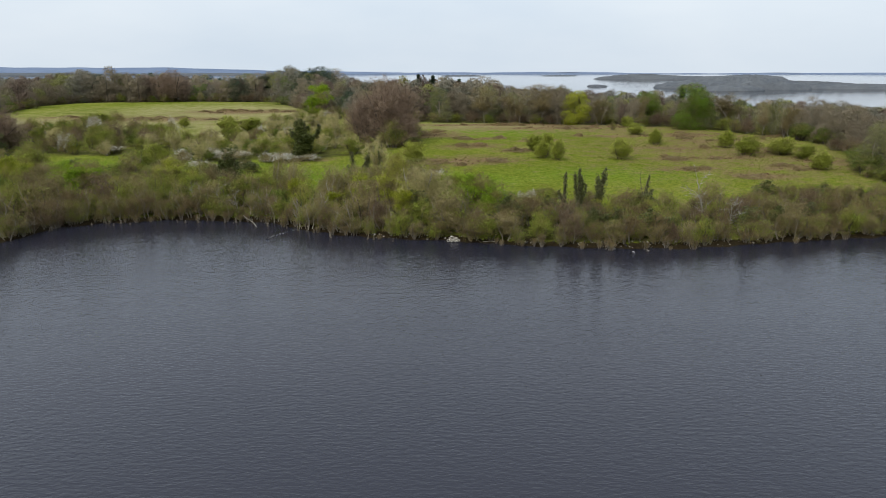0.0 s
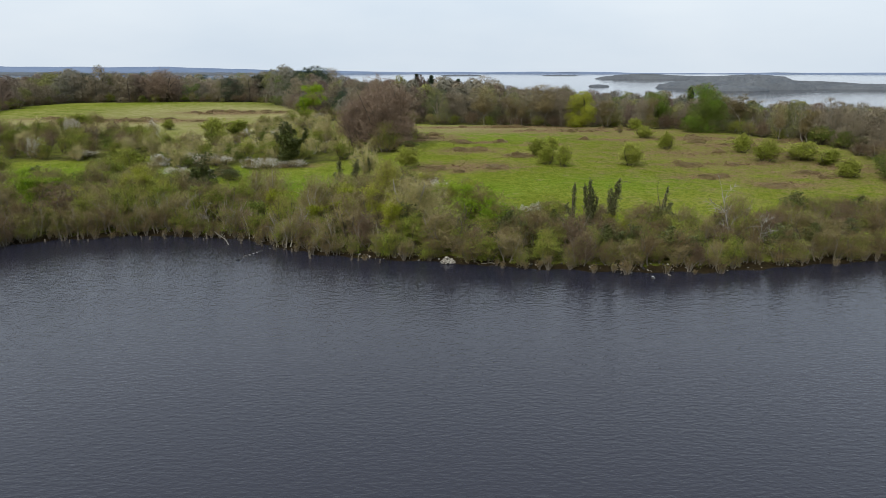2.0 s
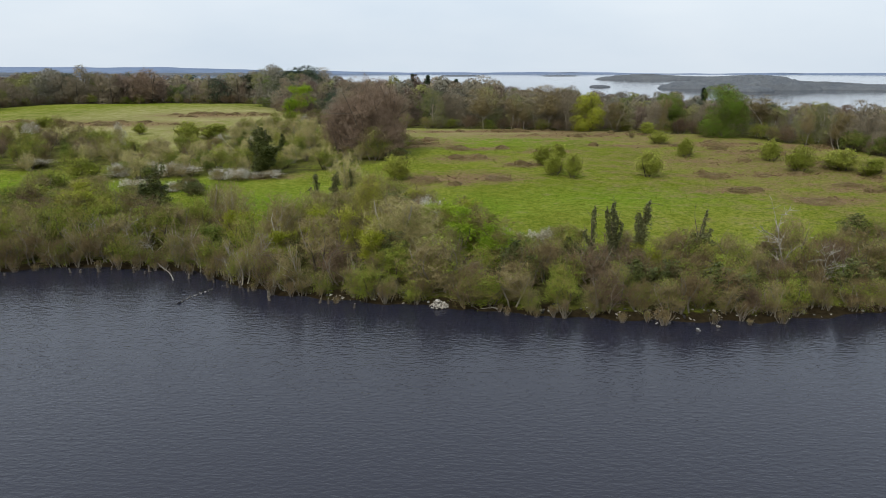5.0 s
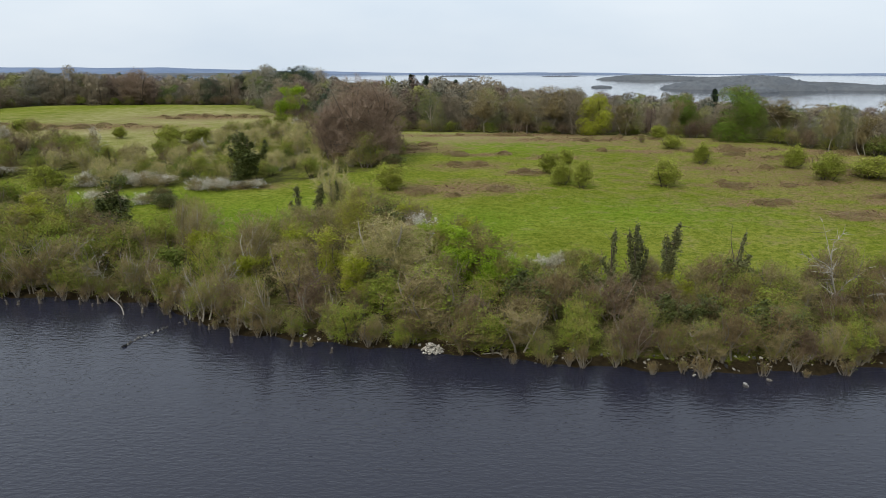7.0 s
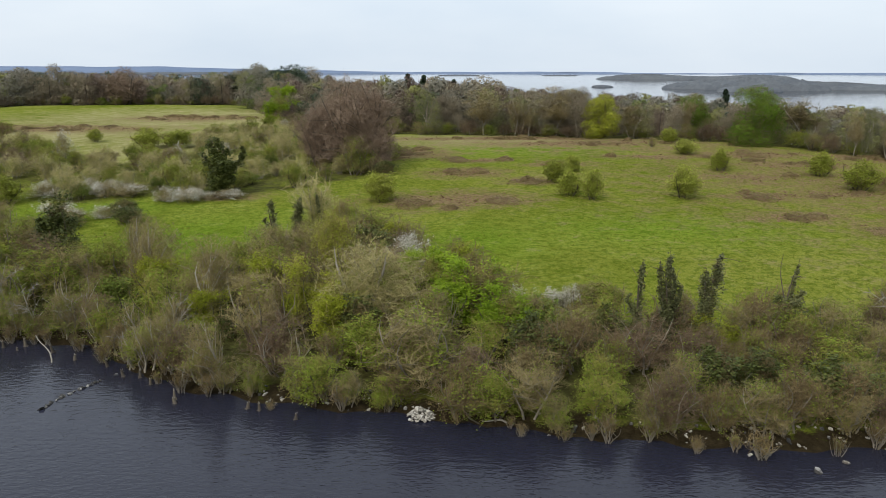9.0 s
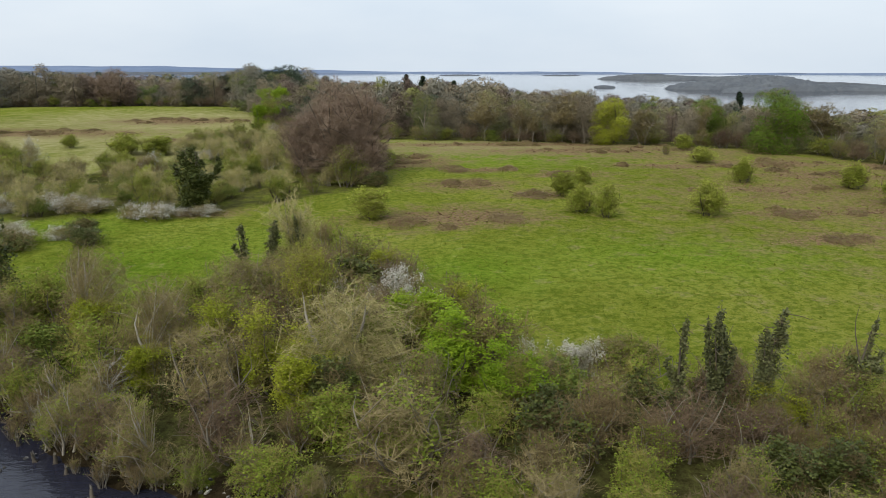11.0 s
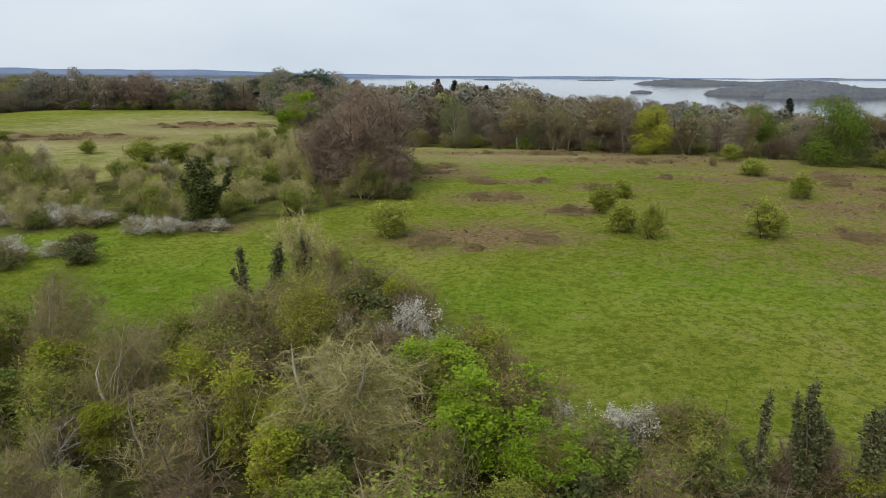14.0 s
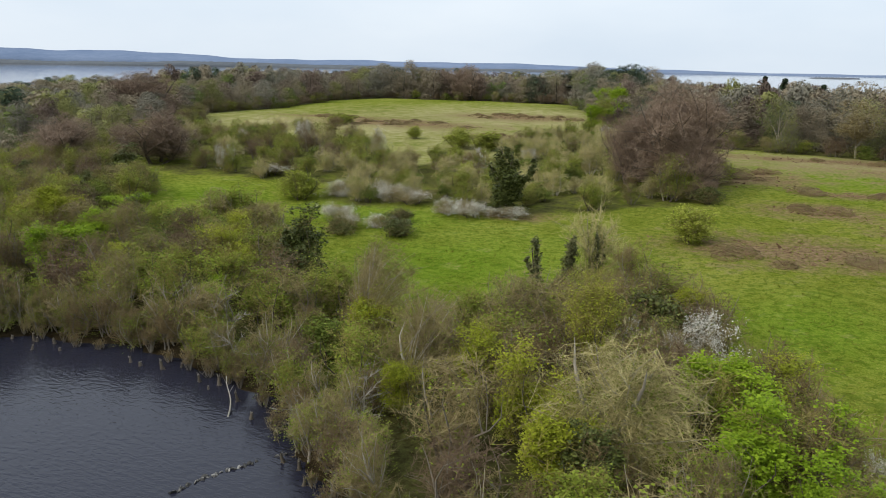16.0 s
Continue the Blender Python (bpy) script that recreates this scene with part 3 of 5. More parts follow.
def grow_ivied(seed, H, sleeve, prongs, bare=8, leaf=0.085, dense=1.0, mass=()):
    """A tree sheathed in ivy. sleeve: reach and radius of the ivy on the trunk. prongs: (height where it leaves, side, depth, height of its tip, ivy radius).
    mass: (side, depth, height, radius) of heavier clumps."""
    rng = np.random.default_rng(seed)
    wood, ivy = Heap(), Heap()
    reach, girth = sleeve
    s = np.linspace(0, 1, 8)
    sway = rng.normal(size=3) * 0.16
    trunk = np.stack([sway[0] * np.sin(s * 4), sway[1] * np.sin(s * 5), -0.2 + H * 0.8 * s], 1)
    tube(wood, trunk, 0.13 * (1 - 0.8 * s), 6)
    runs, tips = [(trunk, 0.0, min(1.0, reach / 0.8), girth)], []
    q = np.linspace(0, 1, 7)[:, None]
    for base, dx, dy, top, rad in prongs:
        p = trunk[min(7, int(base / 0.8 * 7))]
        e = np.array([dx, dy, H * top])
        path = p + (e - p) * q + np.array([dx, dy, -0.5]) * np.sin(q * np.pi) * 0.18 + rng.normal(size=3) * 0.08 * np.sin(q * 6)
        tube(wood, path, 0.06 * (1 - 0.85 * q[:, 0]), 5)
        tips.append(path)
        if rad:
            runs.append((path, 0.0, rng.uniform(0.8, 1.0), rad))
    for path, lo, hi, rad in runs:
        length = np.linalg.norm(path[-1] - path[0]) * (hi - lo)
        bits = max(4, int(length / (rad * 0.55)))
        mid = lo + (hi - lo) * (np.arange(bits) + rng.uniform(0, 1, bits)) / bits
        fat = rng.uniform(0.45, 1.25, bits) * np.clip(1.35 - 0.7 * (mid - lo) / (hi - lo), 0.5, 1.3)
        side = rng.normal(size=(bits, 3)) * rad * 0.35
        n = int(900 * dense * length * rad / (leaf / 0.085) ** 2) + 60
        b = rng.integers(0, bits, n)
        u = np.clip(mid[b] + rng.normal(size=n) * 0.04, 0, 0.999) * (len(path) - 1) * 0.999
        i = u.astype(int)
        c = path[i] + (path[i + 1] - path[i]) * (u - i)[:, None] + side[b]
        c = c + unit(rng.normal(size=(n, 3))) * (rad * fat[b] * rng.uniform(0.2, 1.1, n) ** 0.5 * np.where(rng.uniform(size=n) < 0.15, 1.6, 1.0))[:, None]
        c[:, 2] = np.maximum(c[:, 2], 0.1)
        leaves(ivy, c, leaf, rng, 1, 0.3)
    for dx, dy, z, rad in mass:
        n = int(1500 * dense * rad * rad)
        c = np.array([dx, dy, z * H]) + unit(rng.normal(size=(n, 3))) * (rad * rng.uniform(0.3, 1.1, n) ** 0.5)[:, None] * np.array([1, 1, 0.8])
        c[:, 2] = np.maximum(c[:, 2], 0.1)
        leaves(ivy, c, leaf, rng, 1, 0.3)
    every = np.concatenate([trunk[3:]] + tips)
    p0 = every[rng.integers(0, len(every), bare)]
    p1 = p0 + unit(rng.normal(size=(bare, 3)) + np.array([0, 0, 0.3])) * rng.uniform(0.5, 1.5, (bare, 1))
    for x, y in zip(p0, p1):
        tube(wood, [x, (x + y) / 2 + rng.normal(size=3) * 0.1, y], [0.028, 0.02, 0.006], 4)
    k = np.repeat(np.arange(bare), 5)
    t0 = p0[k] + (p1[k] - p0[k]) * rng.uniform(0.4, 1, (len(k), 1))
    strips(ivy, t0, t0 + unit(rng.normal(size=t0.shape) + np.array([0, 0, 0.4])) * rng.uniform(0.2, 0.6, (len(k), 1)), np.full(len(k), 0.03), rng)
    return wood, ivy


def grow_conifer(seed, H, W, flat_top=False):
    rng = np.random.default_rng(seed)
    wood, crown = Heap(), Heap()
    s = np.linspace(0, 1, 6)
    tube(wood, np.stack([0.1 * np.sin(s * 4), 0.1 * np.cos(s * 3), -0.2 + H * 0.97 * s], 1), 0.3 * (1 - 0.85 * s), 6)
    n = 130
    t = rng.uniform(0.5 if flat_top else 0.15, 1, n)
    a = rng.uniform(0, 6.28, n)
    r = W / 2 * (np.sqrt(np.clip(1 - ((t - 0.78) / 0.32) ** 2, 0.03, 1)) if flat_top else (1.02 - t) ** 0.8) * rng.uniform(0.55, 1.1, n)
    p0 = np.stack([0 * t, 0 * t, H * t * 0.97], 1)
    p1 = p0 + np.stack([np.cos(a) * r, np.sin(a) * r, r * (0.1 if flat_top else -0.25)], 1)
    strips(crown, p0, p1, np.full(n, 0.1), rng)
    k = np.repeat(np.arange(n), 30)
    c = p0[k] + (p1[k] - p0[k]) * rng.uniform(0.15, 1.05, (len(k), 1)) + rng.normal(size=(len(k), 3)) * 0.22
    leaves(crown, c, 0.26, rng, 1, 0.6)
    return wood, crown


def grow_dead(seed, H, W, limbs=7, r0=0.13, lean=0.2):
    """A bleached dead tree: trunk, crooked limbs and a few stubs."""
    rng = np.random.default_rng(seed)
    wood, crown = Heap(), Heap()
    s = np.linspace(0, 1, 7)
    a = rng.uniform(0, 6.28)
    trunk = np.stack([np.cos(a) * lean * H * s**1.3, np.sin(a) * lean * H * s**1.3, -0.3 + H * 0.9 * s], 1) + (np.sin(s * 7) * (s > 0))[:, None] * rng.normal(size=3) * 0.12
    tube(wood, trunk, r0 * (1 - 0.8 * s), 6)
    ends = []
    for k in range(limbs):
        u = rng.uniform(0.3, 0.95) * 5.99
        p = trunk[int(u)]
        d = unit(rng.normal(size=3) * np.array([1, 1, 0.35]) + np.array([0, 0, 0.75]))
        n = rng.uniform(0.25, 0.55) * H
        q = np.linspace(0, 1, 5)[:, None]
        path = p + d * n * q + np.sin(q * 5) * rng.normal(size=3) * 0.1 * n * q
        tube(wood, path, r0 * 0.45 * (1 - 0.8 * q[:, 0]), 4)
        ends.append(path)
    ends = np.array(ends)
    m = limbs * 12
    k, i = rng.integers(0, limbs, m), rng.integers(1, 5, m)
    t0 = ends[k, i]
    t1 = t0 + unit(unit(ends[k, 4] - ends[k, 0]) + rng.normal(size=(m, 3)) * 0.8) * rng.uniform(0.25, 0.8, (m, 1)) * W * 0.3
    strips(crown, t0, t1, np.full(m, 0.045), rng)
    return wood, crown


def grow_far(seed, H, W, lumps, count, size, low):
    """A woodland tree seen from afar: a crown of many sprays set on several rounded boughs."""
    rng = np.random.default_rng(seed)
    wood, crown = Heap(), Heap()
    s = np.linspace(0, 1, 4)
    tube(wood, np.stack([0.3 * np.sin(s * 3), 0.3 * np.sin(s * 2 + 1) - 0.25, -0.3 + 0.75 * H * s], 1), 0.28 * (1 - 0.7 * s), 4)
    a = rng.uniform(0, 6.28, lumps)
    k = np.arange(lumps) / (lumps - 1)
    z = H * (low + (0.8 - low) * k)
    r = W * rng.uniform(0.2, 0.3, lumps) * (1.1 - 0.25 * k)
    off = W * 0.5 * np.sqrt(np.clip(1 - ((k - 0.35) / 0.75) ** 2, 0.02, 1)) * rng.uniform(0.3, 0.75, lumps)
    c = np.stack([off * np.cos(a), off * np.sin(a), z], 1)
    i = rng.choice(lumps, count, p=r**2 / (r**2).sum())
    d = rng.normal(size=(count, 3))
    d[:, 2] += 0.45
    d = unit(d)
    p = c[i] + d * (r[i] * rng.uniform(0.4, 1.0, count) ** 0.5 * 1.08)[:, None] * np.array([1, 1, 0.85])
    p[:, 2] = np.clip(p[:, 2], 0.2, None)
    n = unit(d + rng.normal(size=d.shape) * 0.45)
    u = unit(np.cross(n, rng.normal(size=d.shape)))
    w = np.cross(n, u)
    q = (size * rng.uniform(0.6, 1.4, count))[:, None]
    crown.add(np.stack([p - u * q - w * q * 0.7, p + u * q - w * q * 0.6, p + w * q * 1.1], 1).reshape(-1, 3), np.arange(count * 3).reshape(-1, 3), 1, np.repeat(unit(d + 0.35 * unit(p - np.array([0, 0, 0.45 * H])) + rng.normal(size=d.shape) * 0.12), 3, 0))
    m = int(count * 0.45)
    i = rng.choice(lumps, m, p=r**2 / (r**2).sum())
    d = unit(rng.normal(size=(m, 3)) + np.array([0, 0, 0.6]))
    p0 = c[i] + d * r[i][:, None] * 0.6
    p1 = c[i] + unit(d + rng.normal(size=d.shape) * 0.25) * (r[i] * rng.uniform(1.0, 1.25, m))[:, None] * np.array([1, 1, 0.9])
    p1[:, 2] = np.clip(p1[:, 2], 0.3, H)
    strips(crown, p0, p1, np.full(m, size * 0.3), rng)
    return wood, crown


def grow_large(seed, H, W, lumps, count, size, low=0.1, r0=0.35, stems=1):
    """A large tree: limbed trunk under a crown of rounded, finely twigged boughs."""
    wood, _ = grow(seed, H * 0.92, W * 0.85, low=0.2, stems=stems, limbs=18, subs=1, twigs=1, r0=r0)
    _, crown = grow_far(seed + 1, H, W, lumps, count, size, low)
    return wood, crown


def grow_mound(seed, H, W, count=8000):
    """A low uneven hummock of collapsed stems and small leaves."""
    rng = np.random.default_rng(seed)
    wood, crown = Heap(), Heap()
    for k in range(1):
        a = rng.uniform(0, 6.28)
        p = np.array([np.cos(a), np.sin(a), 0]) * W * 0.2
        tube(wood, [p + np.array([0, 0, -0.1]), p * 1.3 + np.array([0, 0, H * 0.4]), p * 1.7 + np.array([0, 0, H * 0.6])], [0.03, 0.02, 0.008], 3)
    lumps = 11
    a, q = rng.uniform(0, 6.28, lumps), rng.uniform(0, 0.36, lumps)
    c = np.stack([np.cos(a) * q * W, np.sin(a) * q * W * 0.7, 0 * a], 1)
    r = W * rng.uniform(0.1, 0.2, lumps)
    tall = H * rng.uniform(0.45, 1.0, lumps) * (1.1 - q)
    i = rng.choice(lumps, count, p=r**2 / (r**2).sum())
    d = unit(rng.normal(size=(count, 3)) * np.array([1, 1, 0.9]))
    d[:, 2] = np.abs(d[:, 2])
    p = c[i] + d * np.stack([r[i], r[i], tall[i]], 1) * rng.uniform(0.85, 1.06, (count, 1))
    up = unit(d * np.array([0.8, 0.8, 1]) + np.array([0, 0, 0.7]) + rng.normal(size=d.shape) * 0.2)
    n = unit(up + rng.normal(size=d.shape) * 0.4)
    u = unit(np.cross(n, rng.normal(size=d.shape)))
    w = np.cross(n, u)
    for slot, part_of in ((0, slice(0, count // 2)), (1, slice(count // 2, count))):
        g = (np.array([0.03, 0.04])[slot] * rng.uniform(0.6, 1.5, count))[part_of, None]
        long = 3.2 if slot == 0 else 1.1
        v = np.stack([p[part_of] - u[part_of] * g, p[part_of] + u[part_of] * g, p[part_of] + w[part_of] * g * long], 1).reshape(-1, 3)
        crown.add(v, np.arange(len(v)).reshape(-1, 3), slot, np.repeat(up[part_of], 3, 0))
    return wood, crown


# ---- plants: kinds ----
KINDS = {}
SPLIT = {"dead_tree", "ivy_clad_tree", "old_ivy_tree", "drooping_tree", "upright_willow", "bare_tree", "bare_alder", "beech", "green_tree", "silver_birch"}


def kind(name, label, category, variants, wood_mat, crown_mats, group, crown_name="crown"):
    """Register a kind: each variant is a plant with a trunk and a crown, built once at a known height and width."""
    KINDS[name] = {"label": label, "category": category, "variants": variants, "mats": (wood_mat, crown_mats), "group": group, "made": {}, "grown": {}, "next": 0, "crown": crown_name}


def plant(name, x, y, h, w, turn=None, label="", z=None, tilt=(0, 0), variant=None):
    k = KINDS[name]
    i = k["next"] % len(k["variants"]) if variant is None else variant
    k["next"] += 1
    maker, H, W = k["variants"][i]
    if i not in k["grown"]:
        wood, crown = maker()
        pts = np.concatenate(crown.v)
        k["grown"][i] = (wood, crown, float(np.percentile(pts[:, 2], 99.3)), 2 * float(np.percentile(np.hypot(pts[:, 0], pts[:, 1]), 94)))
    wood, crown, H, W = k["grown"][i]
    turn = random.uniform(0, 360) if turn is None else turn
    m = pose(x, y, gz(x, y) - 0.05 if z is None else z, tilt[0], tilt[1], turn) @ Matrix.Diagonal((w / W, w / W, h / H, 1))
    if i not in k["made"]:
        ob = new(name)
        ob.empty_display_size = 0.2
        if name in SPLIT:
            trunk, n0 = None, 0
            for v, f in zip(wood.v, wood.f[4]):
                rises = v[:, 2].min() < 0.02
                bough = mesh_object("trunk" if rises or trunk is None else "limb", v, [f - n0], [k["mats"][0]], None, ob if rises or trunk is None else trunk, True)
                trunk, n0 = trunk or bough, n0 + len(v)
        else:
            tagged(wood.object("wood", [k["mats"][0]], ob, True), kind="stuff")
        crown.object(k["crown"], k["mats"][1], ob)
        tagged(ob, k["label"], k["category"], k["group"])
        ob.matrix_basis = m
        k["made"][i] = ob
        if label:
            tagged(ob, label)
        return ob
    src = k["made"][i]
    made = copy_thing(src, m)
    made.matrix_basis = m
    tagged(made, label or k["label"])
    return made


def G(seed, H, W, **kw):
    return (lambda: grow(seed, H, W, **kw), H, W)


SHRUB = dict(stems=5, limbs=26, subs=11, twigs=15, twig=0.46, twig_w=0.017, r0=0.14, clump=1.6, bough=0.022, spray=0.55)
kind("bare_shrub", "bare grey-brown twiggy shrub of the lakeside thicket", "shrub", [G(11, 5.5, 5, **SHRUB, low=0.05, leaf=2600, leaf_size=0.044), G(12, 5, 5.5, **SHRUB, low=0.05, leaf=2000, leaf_size=0.044), G(13, 6, 4.6, **SHRUB, low=0.05, leaf=2400, leaf_size=0.044), G(14, 5, 5, **SHRUB, profile="fan", low=0.05, leaf=500, leaf_size=0.044)], BARK_GREY, [TWIG_GREY, LEAF_OLIVE], "lakeside thicket")
kind("brown_shrub", "brown leafless shrub with dense fine twigs", "shrub", [G(21, 5, 5, **SHRUB, low=0.05, leaf=1900, leaf_size=0.044), G(22, 5.5, 4.6, **SHRUB, low=0.05, leaf=500, leaf_size=0.055), G(23, 4.5, 5.4, **SHRUB, low=0.05, leaf=900, leaf_size=0.044)], BARK_GREY, [TWIG_BROWN, LEAF_OLIVE], "lakeside thicket")
kind("pale_scrub", "pale grey-olive scrub bush with fine bare twigs", "shrub", [G(26, 4.5, 5, **SHRUB, low=0.03, leaf=900, leaf_size=0.05), G(27, 5, 4.6, **SHRUB, low=0.03, leaf=600, leaf_size=0.05), G(28, 4, 5.4, **SHRUB, low=0.03, leaf=1200, leaf_size=0.05)], BARK_PALE, [TWIG_PALE, LEAF_OLIVE], "meadow scrub")
kind("russet_shrub", "russet leafless shrub with dense fine twigs", "shrub", [G(241, 5, 5, **SHRUB, low=0.05, leaf=100, leaf_size=0.044), G(242, 5.5, 4.6, **SHRUB, low=0.05, leaf=150, leaf_size=0.044)], BARK_GREY, [TWIG_RED, LEAF_OLIVE], "lakeside thicket")
LEAFING = dict(stems=5, low=0.05, limbs=20, subs=11, twigs=11, twig=0.46, twig_w=0.017, r0=0.13, leaf_size=0.05, bough=0.02, spray=0.6)
kind("willow_shrub", "olive-green willow shrub coming into leaf", "shrub", [G(31, 5.5, 4.5, **LEAFING, leaf=3800), G(32, 5, 5, **LEAFING, leaf=3300), G(33, 6, 4.6, **LEAFING, leaf=4400)], BARK, [TWIG_OLIVE, LEAF_OLIVE], "lakeside thicket")
kind("upright_willow", "tall narrow yellow-green willow with upright shoots", "tree", [G(36, 8, 4, profile="column", low=0.1, stems=6, limbs=22, subs=16, twigs=20, leaf=8000, leaf_size=0.045, twig=0.7, twig_w=0.016, clump=0.1)], BARK, [TWIG_OLIVE, LEAF_YELLOW], "")
kind("green_tree", "bright green leafy tree in fresh spring leaf", "tree", [G(41, 7, 6.5, stems=2, low=0.1, limbs=18, subs=13, twigs=8, twig_w=0.022, leaf=17000, leaf_size=0.06, clump=1.3, flat=0.8), G(42, 6.5, 6, stems=3, low=0.1, limbs=17, subs=13, twigs=8, twig_w=0.022, leaf=15500, leaf_size=0.06, clump=1.3, flat=0.8)], BARK, [TWIG_OLIVE, LEAF_BRIGHT], "fresh green trees")
kind("yellow_green_tree", "yellow-green tree half in leaf with gaps", "tree", [G(46, 7, 5.5, stems=3, low=0.12, limbs=17, subs=13, twigs=10, twig_w=0.022, leaf=9500, leaf_size=0.052, clump=1.4, flat=0.7, bough=0.03), G(47, 6, 5, stems=4, low=0.1, limbs=17, subs=12, twigs=10, twig_w=0.022, leaf=8500, leaf_size=0.052, clump=1.4, flat=0.6, bough=0.03)], BARK, [TWIG_OLIVE, LEAF_YELLOW], "fresh green trees")
ROUND = dict(stems=4, lumpy=0.35, limbs=34, subs=9, twigs=6, twig=0.4, twig_w=0.018, leaf_size=0.062, clump=0.12, shell=0.6)
kind("hawthorn_bush", "round dense green hawthorn bush standing in the meadow", "bush", [G(51, 4.5, 5, **ROUND, profile="ball", low=0.02, leaf=10000), G(52, 4.6, 4.2, **ROUND, profile="ball", low=0.02, leaf=9000), G(53, 4, 4, **ROUND, profile="dome", low=0.04, leaf=8500)], BARK, [TWIG_BROWN, LEAF_HAW], "meadow bushes")
LOW = dict(stems=5, limbs=14, subs=10, twigs=7, twig=0.42, twig_w=0.016, leaf_size=0.058, clump=0.5, low=0.03)
kind("green_bush", "low green bush among the scrub", "bush", [G(56, 3, 3.6, **LOW, leaf=4000), G(57, 2.6, 4, **LOW, leaf=3600)], BARK, [TWIG_OLIVE, LEAF_GREEN], "scrub bushes")
THORN = dict(low=0.05, stems=6, limbs=16, subs=12, twigs=12, twig_w=0.016, leaf_size=0.043, twig=0.5, flat=0.5, lumpy=1.7)
kind("blackthorn", "grey blackthorn thicket dusted with white blossom", "bush", [G(61, 2.6, 5, **THORN, leaf=2000, clump=1.8), G(62, 2.2, 5.6, **THORN, leaf=2600, clump=1.6), G(64, 2.6, 5, **THORN, leaf=1300, clump=1.8)], BARK, [TWIG_GREY, BLOSSOM], "blackthorns")
kind("flowering_blackthorn", "blackthorn bush thick with white blossom", "bush", [G(63, 3.2, 4.4, **THORN, leaf=4600, clump=1.8), G(65, 3, 4.6, **THORN, leaf=3600, clump=1.8)], BARK, [TWIG_GREY, BLOSSOM], "blackthorns")
kind("bramble", "dark tangled bramble mound", "bush", [G(66, 2.2, 4.5, low=0.03, stems=7, limbs=16, subs=11, twigs=9, twig_w=0.022, leaf=3800, leaf_size=0.07, twig=0.5, clump=0.5), G(67, 1.6, 5, low=0.03, stems=7, limbs=16, subs=11, twigs=10, twig_w=0.022, leaf=2400, leaf_size=0.07, twig=0.5, clump=0.5)], BARK, [TWIG_BROWN, LEAF_DARK], "brambles")
kind("dark_shrub", "dark evergreen shrub, dense and shadowy", "shrub", [G(71, 5, 4.5, low=0.05, stems=3, limbs=16, subs=12, twigs=7, twig_w=0.024, leaf=5500, leaf_size=0.085, twig=0.5, clump=0.6), G(72, 8, 5, profile="column", low=0.05, stems=2, limbs=18, subs=12, twigs=7, twig_w=0.024, leaf=7500, leaf_size=0.09, twig=0.55, clump=0.8)], BARK, [TWIG_BROWN, LEAF_DARK], "dark evergreens")
IVIED = [
    lambda: grow_ivied(81, 7.5, (0.5, 0.34), [(0.45, 0.25, 0.0, 0.98, 0.26), (0.35, -0.6, 0.2, 0.6, 0.2)], 9, mass=[(0.2, 0.2, 0.24, 0.6)]),
    lambda: grow_ivied(82, 8.0, (0.45, 0.42), [(0.4, -0.65, 0.0, 0.92, 0.24), (0.42, 0.1, 0.1, 1.0, 0.34), (0.4, 0.55, 0.2, 0.8, 0.26), (0.38, 1.0, 0.0, 0.68, 0.22), (0.36, 0.1, -0.6, 0.7, 0.2)], 8, mass=[(0, 0, 0.14, 0.6)]),
    lambda: grow_ivied(83, 8.4, (0.6, 0.5), [(0.5, 0.55, 0.1, 1.0, 0.42), (0.5, -0.35, 0.0, 0.9, 0.3), (0.4, 0.2, 0.5, 0.8, 0.36)], 22, 0.08, 0.7),
    lambda: grow_ivied(84, 6.6, (0.4, 0.4), [(0.45, -0.7, 0.0, 1.0, 0.0), (0.45, 0.5, 0.1, 0.95, 0.14), (0.4, 0.9, -0.2, 0.6, 0.3)], 10, mass=[(0.0, 0.0, 0.42, 0.75), (-0.7, 0.1, 0.4, 0.5), (0.7, 0.0, 0.34, 0.6)]),
]
kind("ivy_clad_tree", "narrow bare tree wrapped in dark ivy", "tree", [(maker, 8, 2.4) for maker in IVIED], BARK, [TWIG_GREY, LEAF_IVY], "ivied trees", "ivy")
kind("old_ivy_tree", "broad old tree smothered in dark ivy with bare side arms", "tree", [(lambda: grow_ivied(86, 9.6, (0.75, 1.0), [(0.5, -0.7, 0.2, 1.0, 0.5), (0.5, 0.3, 0.0, 0.98, 0.5), (0.45, 2.4, 0.0, 0.82, 0.4), (0.4, -1.7, 0.3, 0.75, 0.5), (0.35, 1.5, -0.3, 0.6, 0.45)], 26, 0.11, 1.0, [(0, 0, 0.3, 1.25), (0.3, 0.2, 0.5, 1.1), (-0.5, 0, 0.12, 0.9)]), 9.6, 5)], BARK_GREY, [TWIG_GREY, LEAF_DARK], "", "ivy")
kind("beech", "large reddish-brown beech, bare with dense fine twigs", "tree", [G(91, 17, 15, stems=2, low=0.06, limbs=70, subs=22, twigs=16, r0=0.45, twig=1.0, twig_w=0.04, shell=0.72, lumpy=0.6), G(92, 13, 12, stems=3, low=0.05, limbs=56, subs=20, twigs=15, r0=0.36, twig=0.9, twig_w=0.038, shell=0.7, lumpy=0.7)], BARK, [TWIG_BEECH, TWIG_BEECH], "beeches")
